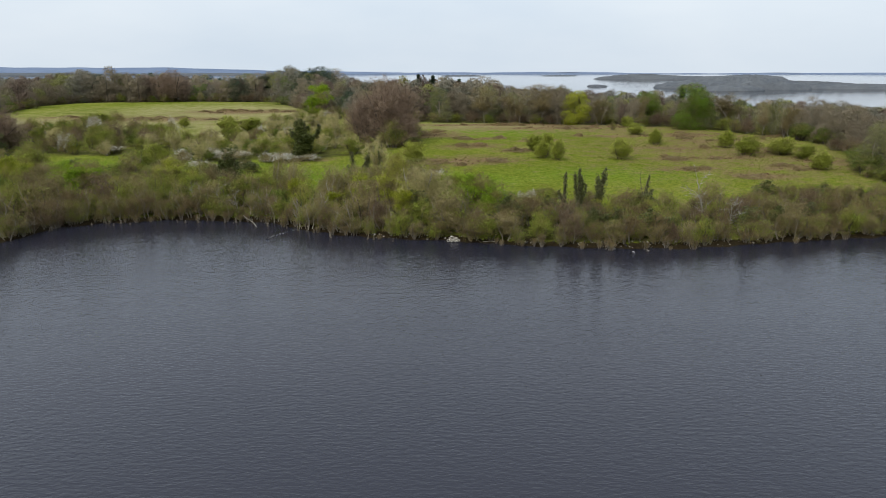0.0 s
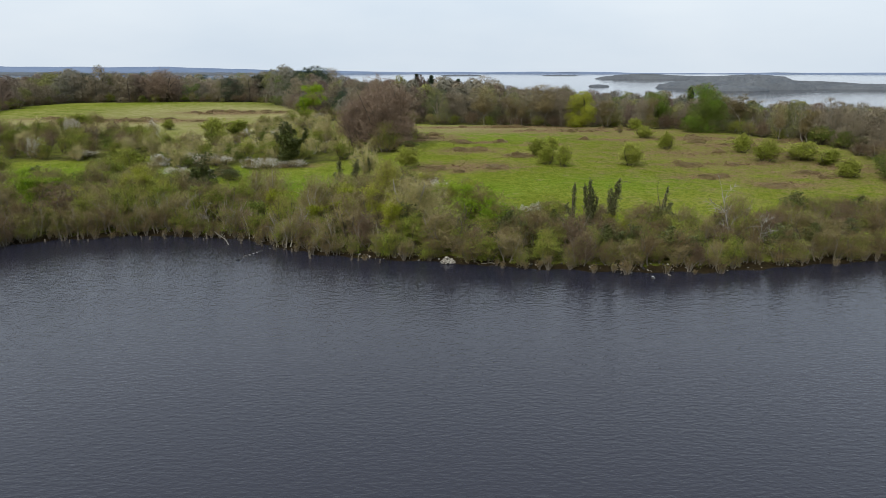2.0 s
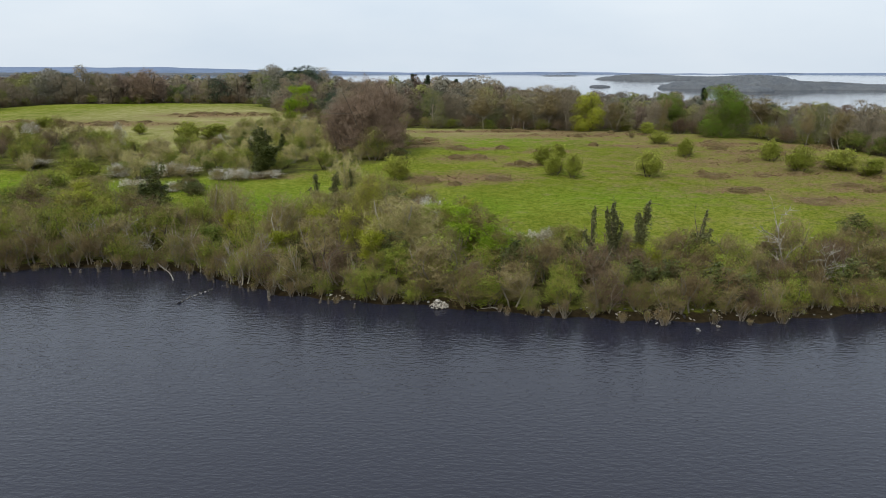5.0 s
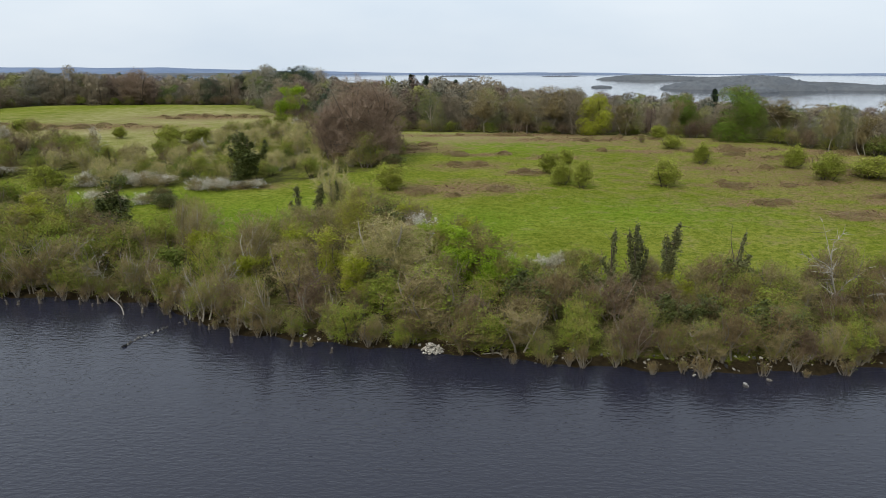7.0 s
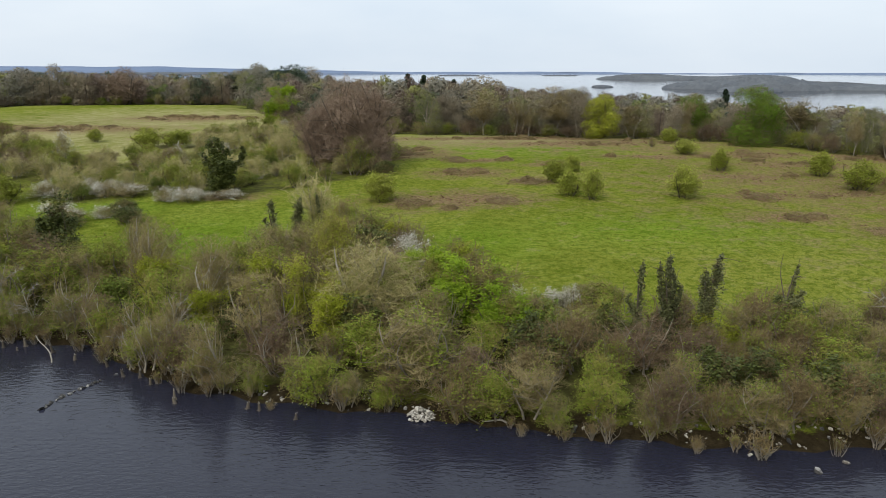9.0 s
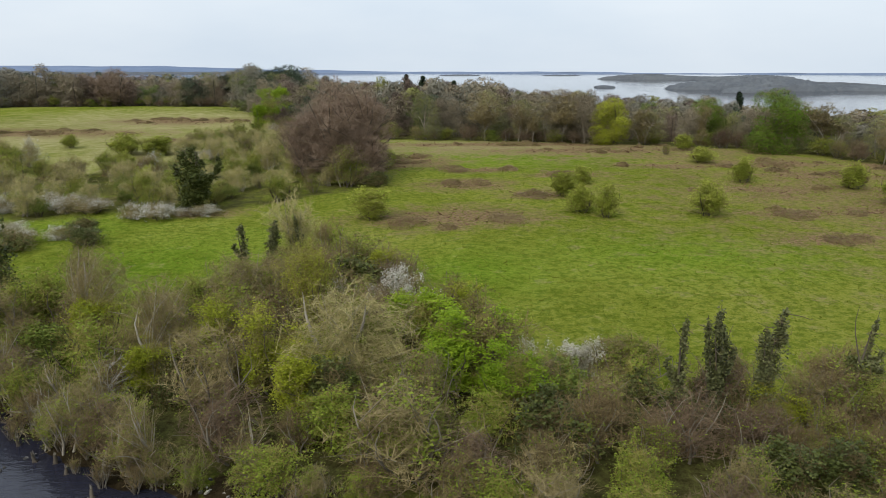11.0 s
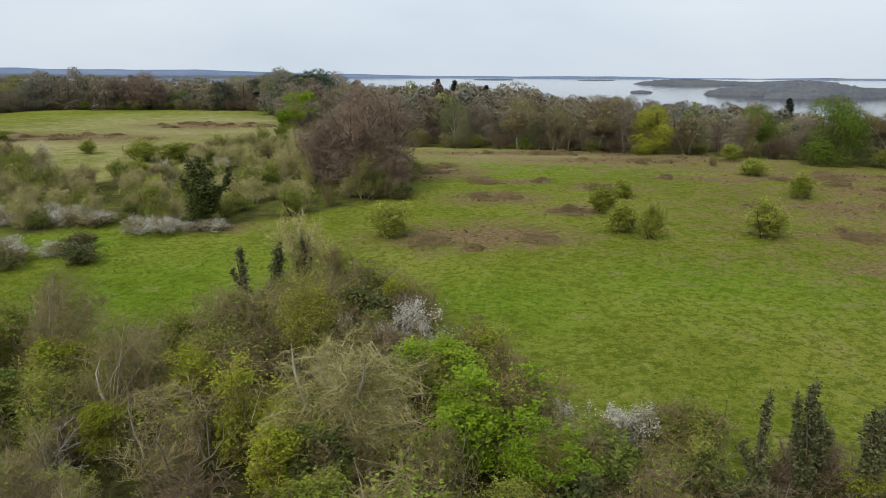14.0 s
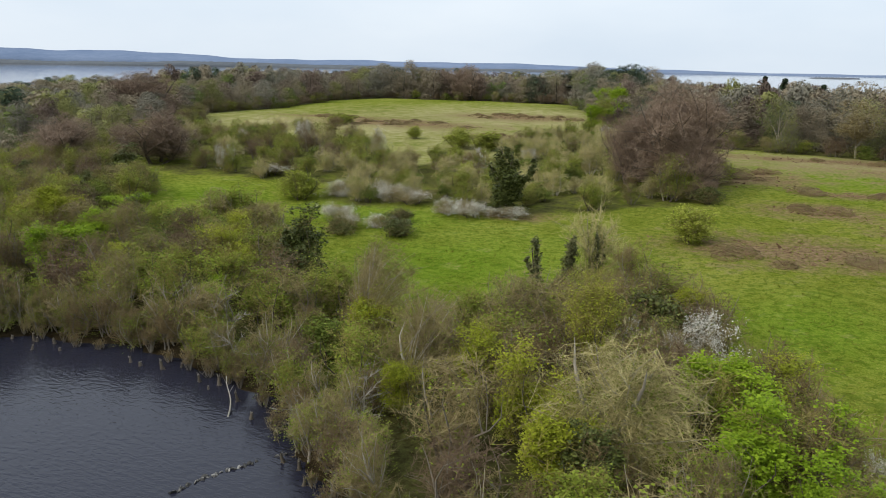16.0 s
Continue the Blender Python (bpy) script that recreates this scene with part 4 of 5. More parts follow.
kind("bare_tree", "bare grey tree with a fine spreading crown", "tree", [G(96, 9, 8, stems=1, low=0.2, limbs=46, subs=11, twigs=17, leaf=500, leaf_size=0.05, r0=0.24, twig=0.62, twig_w=0.016, bough=0.026, spray=0.45), G(97, 8, 7, stems=2, low=0.15, limbs=42, subs=11, twigs=17, leaf=700, leaf_size=0.05, r0=0.24, twig=0.62, twig_w=0.016, bough=0.026, spray=0.45)], BARK_PALE, [TWIG_GREY, LEAF_OLIVE], "bare trees")
kind("drooping_tree", "wide bare grey tree with drooping lichen-pale boughs", "tree", [G(101, 8, 9, stems=3, low=0.08, limbs=46, subs=18, twigs=22, leaf=4500, leaf_size=0.04, r0=0.4, twig=0.55, twig_w=0.017, droop=0.16, bough=0.026, spray=0.6)], BARK_PALE, [TWIG_PALE, LEAF_OLIVE], "")
kind("dead_tree", "bleached grey dead tree with crooked bare limbs", "tree", [(lambda: grow_dead(111, 5, 4, 10, 0.065), 5, 4), (lambda: grow_dead(112, 5, 4, 9, 0.06, 0.35), 5, 4), (lambda: grow_dead(113, 4, 4, 13, 0.055, 0.1), 4, 4), (lambda: grow_dead(114, 4.5, 2.5, 4, 0.055, 0.15), 4.5, 2.5)], BARK_BLEACHED, [BARK_BLEACHED], "dead trees")
REEDY = dict(profile="fan", low=0.25, limbs=16, subs=5, twigs=5, leaf_size=0.05, r0=0.14, twig=0.5, twig_w=0.024, bough=0.022, spray=0.4, foot_w=0.06, splay=0.4)
kind("water_shrub", "thin pale-stemmed shrub standing in the shallows", "shrub", [G(121, 2.6, 2.2, **REEDY, stems=9, leaf=40), G(122, 3, 2.0, **REEDY, stems=7, leaf=70), G(123, 2.2, 2.4, **REEDY, stems=11, leaf=20)], BARK_GREY, [TWIG_BROWN, LEAF_OLIVE], "shrubs in the shallows")
kind("heath_mound", "low hummock of dead bracken and olive bramble", "undergrowth", [((lambda q=161 + i: grow_mound(q, 0.9, 5)), 0.9, 5) for i in range(4)], BARK, [BRACKEN, HEATH], "bracken mounds")
def grow_stump(seed):
    """A snapped trunk with flared roots and a jagged top."""
    rng = np.random.default_rng(seed)
    wood, splinters = Heap(), Heap()
    s = np.linspace(0, 1, 6)
    tube(wood, np.stack([0.04 * np.sin(s * 4 + seed), 0.04 * np.cos(s * 3), -0.3 + 1.2 * s], 1), 0.17 * (1 - 0.45 * s) + 0.1 * np.exp(-s * 6), 7)
    for k in range(4):
        a = k * 1.57 + rng.uniform(-0.4, 0.4)
        e = np.array([np.cos(a), np.sin(a), 0])
        tube(wood, [e * 0.1 + np.array([0, 0, 0.2]), e * 0.25 + np.array([0, 0, 0.05]), e * 0.45 + np.array([0, 0, -0.15])], [0.06, 0.05, 0.02], 4)
    a = rng.uniform(0, 6.28, 14)
    p = np.stack([0.07 * np.cos(a), 0.07 * np.sin(a), np.full(14, 0.85)], 1)
    strips(splinters, p, p + np.stack([0.03 * np.cos(a), 0.03 * np.sin(a), rng.uniform(0.1, 0.35, 14)], 1), np.full(14, 0.06), rng)
    return wood, splinters


kind("tree_stump", "dark rotten stump standing in the shallows", "stump", [((lambda q=i: grow_stump(q)), 1.2, 0.4) for i in range(3)], BARK, [BARK_PALE], "stumps in the bay", "broken_top")
kind("bare_alder", "slender leaning alder with bare pale limbs", "tree", [G(106 + i, 5, 3, stems=1 + i % 2, low=0.35, limbs=13, subs=8, twigs=9, leaf=250, leaf_size=0.036, r0=0.11, twig=0.5, twig_w=0.015) for i in range(3)], BARK_PALE, [TWIG_GREY, LEAF_OLIVE], "alders along the bay")
kind("conifer", "dark pointed conifer above the wood", "tree", [(lambda: grow_conifer(131, 15, 6), 15, 6)], BARK, [BARK, LEAF_CONIFER], "conifers")
kind("pine", "dark flat-topped pine above the wood", "tree", [(lambda: grow_conifer(135, 15, 13, True), 15, 13)], BARK, [BARK, LEAF_CONIFER], "conifers")
kind("woodland_tree", "tall bare woodland tree at the meadow edge", "tree", [(lambda: grow_large(141, 13, 9, 15, 4600, 0.115, 0.08, 0.26, 2), 13, 9), (lambda: grow_large(142, 13, 10, 17, 4600, 0.115, 0.1, 0.28, 1), 13, 10), (lambda: grow_large(143, 12, 9, 14, 4600, 0.115, 0.06, 0.24, 2), 12, 9)], BARK_GREY, [CANOPY_BROWN, CANOPY_BROWN], "woodland edge")
kind("olive_woodland_tree", "olive woodland tree coming into leaf", "tree", [(lambda: grow_large(144, 12, 9, 15, 4600, 0.115, 0.06, 0.26, 2), 12, 9), (lambda: grow_large(150, 12, 10, 16, 4600, 0.115, 0.08, 0.26, 1), 12, 10)], BARK_PALE, [CANOPY_GREY, CANOPY_OLIVE], "woodland edge")
def AFAR(seed, n=3, low=0.06, count=2400, size=0.18):
    return [((lambda q=seed + i: grow_far(q, 13, 10, 12 + q % 5, count, size, low)), 13, 10) for i in range(n)]


kind("bare_woodland_tree", "bare brown woodland tree with a rounded crown", "tree", AFAR(201, 4), BARK, [CANOPY_BROWN, CANOPY_BROWN], "far woodland trees")
kind("grey_woodland_tree", "bare grey woodland tree with a rounded crown", "tree", AFAR(211, 4), BARK_PALE, [CANOPY_GREY, CANOPY_GREY], "far woodland trees")
kind("leafing_woodland_tree", "woodland tree tinged olive with young leaf", "tree", AFAR(221), BARK, [CANOPY_OLIVE, CANOPY_OLIVE], "far woodland trees")
kind("green_woodland_tree", "leafy green tree at the wood's edge", "tree", AFAR(231, 3, 0.03), BARK, [CANOPY_GREEN, CANOPY_GREEN], "far woodland trees")
kind("russet_woodland_tree", "russet-brown bare beech of the far wood", "tree", AFAR(241), BARK, [CANOPY_RED, CANOPY_RED], "far woodland trees")
kind("evergreen_woodland_tree", "dark evergreen tree of the far wood", "tree", AFAR(251, 3, 0.03), BARK, [CANOPY_DARK, CANOPY_DARK], "far woodland trees")
kind("silver_birch", "slender pale-trunked birch, bare and fine-twigged", "tree", [G(261, 10, 5, stems=1, low=0.35, limbs=22, subs=10, twigs=10, leaf=500, leaf_size=0.1, r0=0.09, twig=0.8, twig_w=0.04, bough=0.02), G(262, 9, 4.5, stems=2, low=0.35, limbs=20, subs=10, twigs=10, leaf=600, leaf_size=0.1, r0=0.1, twig=0.8, twig_w=0.04, bough=0.02)], BARK_PALE, [TWIG_GREY, CANOPY_BROWN], "birches")
kind("large_green_tree", "large full green tree at the wood's edge", "tree", [(lambda: grow_large(146, 14, 12, 22, 14000, 0.13, 0.06, 0.4, 1), 14, 12)], BARK, [TWIG_BROWN, LEAF_BROAD], "")
kind("large_yellow_tree", "large yellow-green tree at the wood's edge", "tree", [(lambda: grow_large(148, 12, 9, 18, 10000, 0.12, 0.05, 0.35, 1), 12, 9)], BARK, [TWIG_OLIVE, LEAF_YELLOW], "")


# ---- plants: where they stand ----
def scatter(poly, gap, seed, keep=lambda x, y: True):
    """Loose points about gap metres apart within an outline."""
    rng = np.random.default_rng(seed)
    p = np.asarray(poly, float)
    (x0, y0), (x1, y1) = p.min(0), p.max(0)
    X, Y = np.meshgrid(np.arange(x0, x1, gap), np.arange(y0, y1, gap))
    X = X + rng.uniform(-0.45, 0.45, X.shape) * gap
    Y = Y + rng.uniform(-0.45, 0.45, Y.shape) * gap
    ok = inside(X, Y, p) > 0
    return [(float(x), float(y)) for x, y in zip(X[ok], Y[ok]) if keep(x, y)]


TAKEN = []


def put(name, x, y, h, w, clear=0.0, **kw):
    if clear:
        TAKEN.append((x, y, clear))
    return plant(name, x, y, h, w, **kw)


def free(x, y):
    return all((x - a) ** 2 + (y - b) ** 2 > r * r for a, b, r in TAKEN)


# meadow bushes
for x, y, h, w in [(50.2, 171, 5.1, 5.4), (31.4, 184.6, 4.2, 4.2), (31.5, 173, 4.2, 4.0), (34.8, 170, 4.8, 3.7), (37, 195.6, 3.2, 3.4), (67.6, 197.5, 4.4, 3.7), (68.3, 219.5, 3.4, 5.5), (71.6, 239.2, 3.7, 4.2), (85.4, 192, 4.6, 4.6), (85, 178, 5.2, 6.3), (97.5, 173, 3.7, 5), (92.8, 157.5, 3.9, 4.9), (95.5, 180, 4.4, 8), (-0.3, 172, 4.9, 5.0), (-0.6, 217.2, 4.0, 5.2)]:
    put("hawthorn_bush", x, y, h, w, 2.5)
put("brown_shrub", 64.2, 230.4, 2.5, 2.0)
put("bramble", -0.6, 196.5, 2.8, 4.2)
# mounds of bracken and bramble in the meadows
mound = random.Random(5)
for cx, cy, rx, ry in BRACKEN_PATCHES:
    for i in range(max(2, int(rx * ry / 24))):
        a, q = mound.uniform(0, 6.28), mound.uniform(0, 1.0)
        w = mound.uniform(3.0, 7.5)
        put("heath_mound", cx + rx * q * math.cos(a), cy + ry * q * math.sin(a), mound.uniform(0.5, 1.1), w)
# row of trees between the two meadows
put("beech", -7, 204, 17.5, 15, 6, variant=0, label="largest reddish-brown beech, bare with dense fine twigs")
put("beech", -15, 208, 12.5, 10, 4, variant=1)
put("beech", -11, 217, 16, 14, 5, variant=0)
put("beech", -3.2, 201, 10.5, 8.5, 3, variant=1, label="smaller reddish-brown beech at the foot of the row")
put("bare_shrub", -6.5, 197.5, 7.5, 7.5, 3)
put("green_tree", -39, 285, 12, 9, 4, label="tall olive-green tree at the meadow corner", variant=0)
put("green_tree", -42, 325, 12.5, 10, 4)
put("old_ivy_tree", -27.8, 178, 9.7, 5.6, 4, turn=0)
# bushes on the far side of the left meadow's scrub
for x, y, h, w in [(-61.5, 236, 4.8, 7.5), (-54, 236, 4.2, 7.6), (-53.7, 216.5, 3.5, 4), (-78.5, 246, 3.3, 4), (-41.7, 194.2, 4.4, 3), (-119, 274, 3.6, 9), (-62.8, 173.3, 4.7, 6.6)]:
    put("hawthorn_bush", x, y, h, w, 2, label="broad green bush among pale scrub")
for x, y, h, w in [(-51.5, 181, 3.4, 4.6), (-48, 179, 3.6, 5), (-44, 178, 3.0, 5), (-36.5, 174.5, 3.0, 4.5), (-32.5, 174, 3.2, 5), (-80, 188, 2.6, 6.6), (-58, 178, 3.4, 5), (-27, 176, 2.2, 5), (-46, 160.5, 2.6, 4), (-42, 163, 2.4, 4), (-50, 165, 2.6, 4)]:
    put("blackthorn", x, y, h * 0.82, w * 1.35, 2)
for x, y in [(-45, 158), (-37, 160), (-40, 166)]:
    put("bramble", x, y, 2.4, 4.5, 2)
# spur of the thicket that runs into the meadow
put("ivy_clad_tree", -13, 144.5, 6.2, 1.9, 1.5, variant=0)
put("pale_scrub", -8.2, 150.5, 8.6, 6.4, 3, label="tall fine-twigged olive tree with ivied trunks below", variant=1)
put("ivy_clad_tree", -7.4, 149, 6.2, 1.4, 0, variant=0)
put("ivy_clad_tree", -10.2, 148, 6.0, 1.7, 0, variant=2)
put("upright_willow", -2.9, 128.4, 8.4, 4.4, 3.2)
put("bramble", 0.2, 136.6, 4.6, 6.2, 2.5)
put("bramble", 2.5, 135.5, 3.6, 6, 2)
for x, y, h, w in [(5.2, 135, 4.2, 4.6), (5.4, 132.6, 3.8, 3.8), (-0.4, 131.6, 4.0, 3.0), (2.6, 130.4, 3.8, 3.6)]:
    put("flowering_blackthorn", x, y, h, w, 2.2)
put("bare_tree", -21, 126.5, 8.4, 5.4, 2)
put("willow_shrub", -14.5, 131, 5.5, 4.5, 2)
put("bare_shrub", -6.5, 132, 5.5, 5, 2)
put("bare_shrub", -8.5, 127, 4.5, 4.5, 2)
put("drooping_tree", 1.9, 116.5, 8, 9.5, 3.6)
put("green_tree", 9.5, 115.6, 7, 7.4, 3)
put("green_tree", 6.5, 122, 6, 5.5, 2.4)
put("green_tree", 12.6, 112.5, 5.5, 5, 2.4)
put("yellow_green_tree", -4.1, 116.8, 7, 5.4, 2.6)
put("yellow_green_tree", -1.5, 113.2, 5.5, 4.6, 2.2)
put("yellow_green_tree", -9.5, 121, 6.5, 5.5, 2.6)
put("yellow_green_tree", -13.5, 117.5, 4.5, 3.6, 2)
put("bare_tree", -14.8, 121.5, 8, 6, 3)
put("bare_shrub", -8, 113.5, 6.5, 5.5, 2.5)
put("dead_tree", -14.6, 113.6, 4, 3.6, 1.6, variant=2)
put("flowering_blackthorn", 20.3, 117.2, 3.6, 3.4, 1.5)
put("flowering_blackthorn", 14.9, 118.7, 3.4, 2.6, 1.2)
put("flowering_blackthorn", 18, 118.4, 3.0, 3.0, 1.2)
# ivy-clad trunks at the back of the belt
for x, y, h, w, v in [(24.2, 111.3, 7.6, 1.5, 0), (26.5, 111, 8.2, 1.9, 1), (29.9, 110.3, 8.4, 2.0, 2), (38.1, 112.9, 6.4, 2.6, 3)]:
    put("ivy_clad_tree", x, y, h, w, 1.4, variant=v, turn=0)
put("dark_shrub", 22, 111.3, 4.0, 3.2, 1.5, variant=0)
put("bramble", 25.2, 112.6, 1.6, 3.2, 1)
put("willow_shrub", 22.2, 112.6, 4.6, 3.8, 1.5)
put("brown_shrub", 35.5, 112.5, 4.6, 4.4, 1.5)
put("brown_shrub", 37.8, 114.2, 4.4, 4.6, 1.5)
put("yellow_green_tree", 30.2, 109.8, 3.8, 3.8, 1.5)
put("russet_shrub", 23.4, 107.4, 4.4, 5.4, 1.8)
put("russet_shrub", 27.6, 106.6, 4.0, 5.0, 1.8)
put("brown_shrub", 34.4, 109.2, 4.8, 5.2, 1.8)
put("bare_shrub", 40.5, 109.5, 4.8, 5.0, 1.8)
put("dark_shrub", 37.6, 112.6, 3.8, 3.2, 1.5, variant=0)
put("dead_tree", 46.3, 108.2, 9, 7, 2.5, variant=0)
put("dead_tree", 49, 105, 5, 5, 2, variant=2)
put("bare_shrub", 48.5, 111.5, 6.2, 5.5, 2)
# left bay
put("dark_shrub", -35.8, 136.6, 9, 6, 2.8, variant=1)
put("dark_shrub", -33.5, 134, 5, 3.4, 2, variant=0)
put("green_tree", -59.2, 125.4, 7, 6, 2.6)
put("russet_shrub", -55.6, 124.6, 6.2, 7.4, 2.8)
put("yellow_green_tree", -81, 140, 7, 7, 3)
put("yellow_green_tree", -92, 133, 7, 6, 3)
put("green_tree", -67, 137, 5.5, 6, 2.6)
put("green_tree", -73, 148, 4.5, 6, 2.4)
put("green_bush", -60, 143, 4.5, 7, 2.5)
put("green_bush", -54, 144, 4.2, 6, 2.5)
put("bare_tree", -25.3, 134.5, 7, 6.5, 3)
put("green_tree", -39.5, 127.7, 4, 2.6, 1.5)
put("willow_shrub", -28, 131.2, 6, 5, 2.4)
for x, y, h, w, v in [(-27, 118.2, 5, 3.5, 1), (-30, 119.4, 5.5, 4, 0), (-33.5, 121.2, 6.5, 4, 0), (-38, 122.6, 6, 4, 1), (-23.2, 117.4, 3.6, 3, 3), (-47, 121.5, 5, 3.6, 0), (-19.2, 112.6, 4.6, 3.6, 1), (-43, 122.6, 5.5, 3, 3), (-16, 115.6, 4.6, 4, 2), (-53.5, 119.5, 5, 3, 3), (-12.6, 106.8, 3.2, 2, 3)]:
    put("dead_tree", x, y, h, w, 0.3, variant=v)

# slender alders and stumps along the bay
bay = random.Random(12)
for (ax, ay), (bx, by) in zip(SHORE[1:9], SHORE[2:10]):
    for i in range(max(1, int(math.hypot(bx - ax, by - ay) / 2.6))):
        u = bay.uniform(0, 1)
        put("bare_alder", ax + (bx - ax) * u, ay + (by - ay) * u + bay.uniform(0.3, 3.5), bay.uniform(3.6, 6.2), bay.uniform(2.2, 3.6), tilt=(bay.uniform(-9, 9), bay.uniform(-9, 9)))
    for i in range(max(1, int(math.hypot(bx - ax, by - ay) / 2.0))):
        u = bay.uniform(0, 1)
        put("tree_stump", ax + (bx - ax) * u, ay + (by - ay) * u - bay.uniform(0.2, 3.0), bay.uniform(0.4, 1.2), bay.uniform(0.14, 0.24), z=-0.1, tilt=(bay.uniform(-12, 12), bay.uniform(-12, 12)))

# wood's edge across the meadow
put("large_yellow_tree", 57.5, 252.5, 11.5, 10.5, 7)
put("large_green_tree", 92, 235, 14.5, 13, 8)
put("large_green_tree", 84, 256, 12, 10, 4, label="green tree half hidden among bare woodland trees")
put("conifer", 113.4, 303.8, 14.5, 4.5, 3)
put("conifer", 1.4, 438, 18, 6, 0)
put("conifer", 22, 369.4, 16, 5, 0)
put("conifer", 9.5, 415, 17.5, 6, 0)
put("pine", -66.7, 453.8, 18, 17, 0)
put("pine", -92, 455, 15.5, 12, 0)
put("beech", -150, 452, 18, 24, 6, variant=0)
put("beech", -176, 248, 15, 22, 7, variant=0)
put("beech", -108, 186, 10.5, 15, 5, variant=1)
put("beech", -122, 175, 9.5, 14, 5, variant=1)

# thickets
put("yellow_green_tree", -20.5, 125.5, 5.5, 4.6, 2)
put("brown_shrub", -23.5, 127.5, 5, 4.6, 2)
put("willow_shrub", -18.5, 121.5, 4.5, 4, 1.8)
rng = random.Random(7)
MIX = {
    "belt": [("bare_shrub", 32), ("brown_shrub", 22), ("russet_shrub", 12), ("willow_shrub", 14), ("yellow_green_tree", 5), ("green_bush", 8), ("bramble", 9), ("dark_shrub", 3)],
    "left": [("bare_shrub", 26), ("brown_shrub", 20), ("russet_shrub", 8), ("willow_shrub", 24), ("yellow_green_tree", 7), ("green_bush", 14), ("dark_shrub", 3), ("bramble", 4)],
    "mid": [("pale_scrub", 44), ("bare_shrub", 6), ("willow_shrub", 20), ("brown_shrub", 7), ("green_bush", 15), ("blackthorn", 4)],
    "far_left": [("pale_scrub", 20), ("willow_shrub", 20), ("brown_shrub", 14), ("russet_shrub", 14), ("green_bush", 10), ("blackthorn", 5)],
    "belt_east": [("brown_shrub", 34), ("bare_shrub", 22), ("bramble", 14), ("willow_shrub", 7), ("dark_shrub", 5), ("green_bush", 4), ("russet_shrub", 10)],
}


def thicket(poly, gap, seed, mix, low, high):
    for x, y in scatter(poly, gap, seed, free):
        names, weights = zip(*MIX["belt_east" if mix == "belt" and x > 19 else mix])
        n = rng.choices(names, weights)[0]
        h = rng.uniform(low, high if mix != "belt" or x < 19 else 4.6) * (0.62 if n in ("green_bush", "bramble") else 1)
        put(n, x, y, h, h * rng.uniform(0.8, 1.15) * (1.3 if n == "green_bush" else 1))


for (ax, ay), (bx, by) in zip(SHORE[:18], SHORE[1:19]):
    n = max(1, int(math.hypot(bx - ax, by - ay) / 2.1))
    for i in range(n):
        u = (i + rng.uniform(0.1, 0.9)) / n
        x, y, h = ax + (bx - ax) * u, ay + (by - ay) * u + rng.uniform(0.3, 2.2), rng.uniform(2.6, 4.4)
        if free(x, y) and (x - 5.7) ** 2 + (y - 102.2) ** 2 > 5:
            put(rng.choices(["bare_shrub", "brown_shrub", "russet_shrub", "willow_shrub"], [5, 5, 2, 1])[0], x, y, h, h * rng.uniform(0.85, 1.2))
thicket(BELT, 3.25, 1, "belt", 3.2, 6.2)
thicket(SCRUB_LEFT, 4.1, 2, "left", 4.0, 6.6)
thicket(SCRUB_MID, 5.3, 3, "mid", 2.8, 5.2)
thicket(SCRUB_FAR_LEFT, 6.5, 4, "far_left", 4.0, 6.5)
# shrubs standing in the shallows
edge = np.vstack([SHORE[:19]])
for (ax, ay), (bx, by) in zip(edge, edge[1:]):
    n = max(1, int(math.hypot(bx - ax, by - ay) / (2.0 if bx < 75 else 3)))
    for i in range(n):
        u = (i + rng.uniform(0, 1)) / n
        x, y = ax + (bx - ax) * u + rng.uniform(-0.5, 0.5), ay + (by - ay) * u + rng.uniform(-1.3, 1.2)
        if (x - 5.7) ** 2 + (y - 101.8) ** 2 < 4:
            continue
        h = rng.uniform(0.9, 2.4)
        put("water_shrub", x, y, h, h * rng.uniform(0.55, 0.9), z=max(gz(x, y), -0.3) - 0.05)


# ---- woods too far off to tell tree from tree ----
def wood_height(x, y):
    """Taller timber in the west, lower wood along the eastern shore."""
    return (16.5 if y > 370 else 10.5) if x < -45 else 9.5 if x > 110 else (12.8 if y < 330 else 14) if x > 30 else 15


def tree_height(x, y):
    """Trees stand in taller and lower groups."""
    return wood_height(x, y) * (0.88 + 0.14 * math.sin(x * 0.061 + 1.1 * math.sin(y * 0.043)) + 0.1 * math.sin(y * 0.083 + x * 0.021))


def woodland(name, points, seed, mats, label, scale, dense):
    rg = np.random.default_rng(seed)
    grown = [grow_far(seed * 10 + i, 13, 10, 9, int(960 * dense), 0.31, 0.28) for i in range(6)]
    parts = [[(h.arrays(), np.concatenate(h.nv)) for h in g] for g in grown]
    heap = Heap()
    heap.rounded = True
    for x, y, d in points:
        h = tree_height(x, y) * rg.uniform(0.8, 1.15) * scale
        w, a = rg.uniform(8.5, 13.5) * scale, rg.uniform(0, 6.28)
        c, q = np.cos(a) * w / 10, np.sin(a) * w / 10
        m = np.array([[c, q, 0], [-q, c, 0], [0, 0, h / 13]])
        at = np.array([x, y, gz(x, y)])
        for k, ((v, fs, ss), nv) in enumerate(parts[rg.integers(6)]):
            n0 = heap.n
            heap.v.append(v @ m + at)
            heap.nv.append(nv @ m)
            heap.n += len(v)
            i = 0
            for f in fs:
                heap.f[f.shape[1]].append(f + n0)
                heap.s[f.shape[1]].append(ss[i : i + len(f)] + k)
                i += len(f)
    tagged(heap.object(name, mats), label, "woodland", kind="stuff")


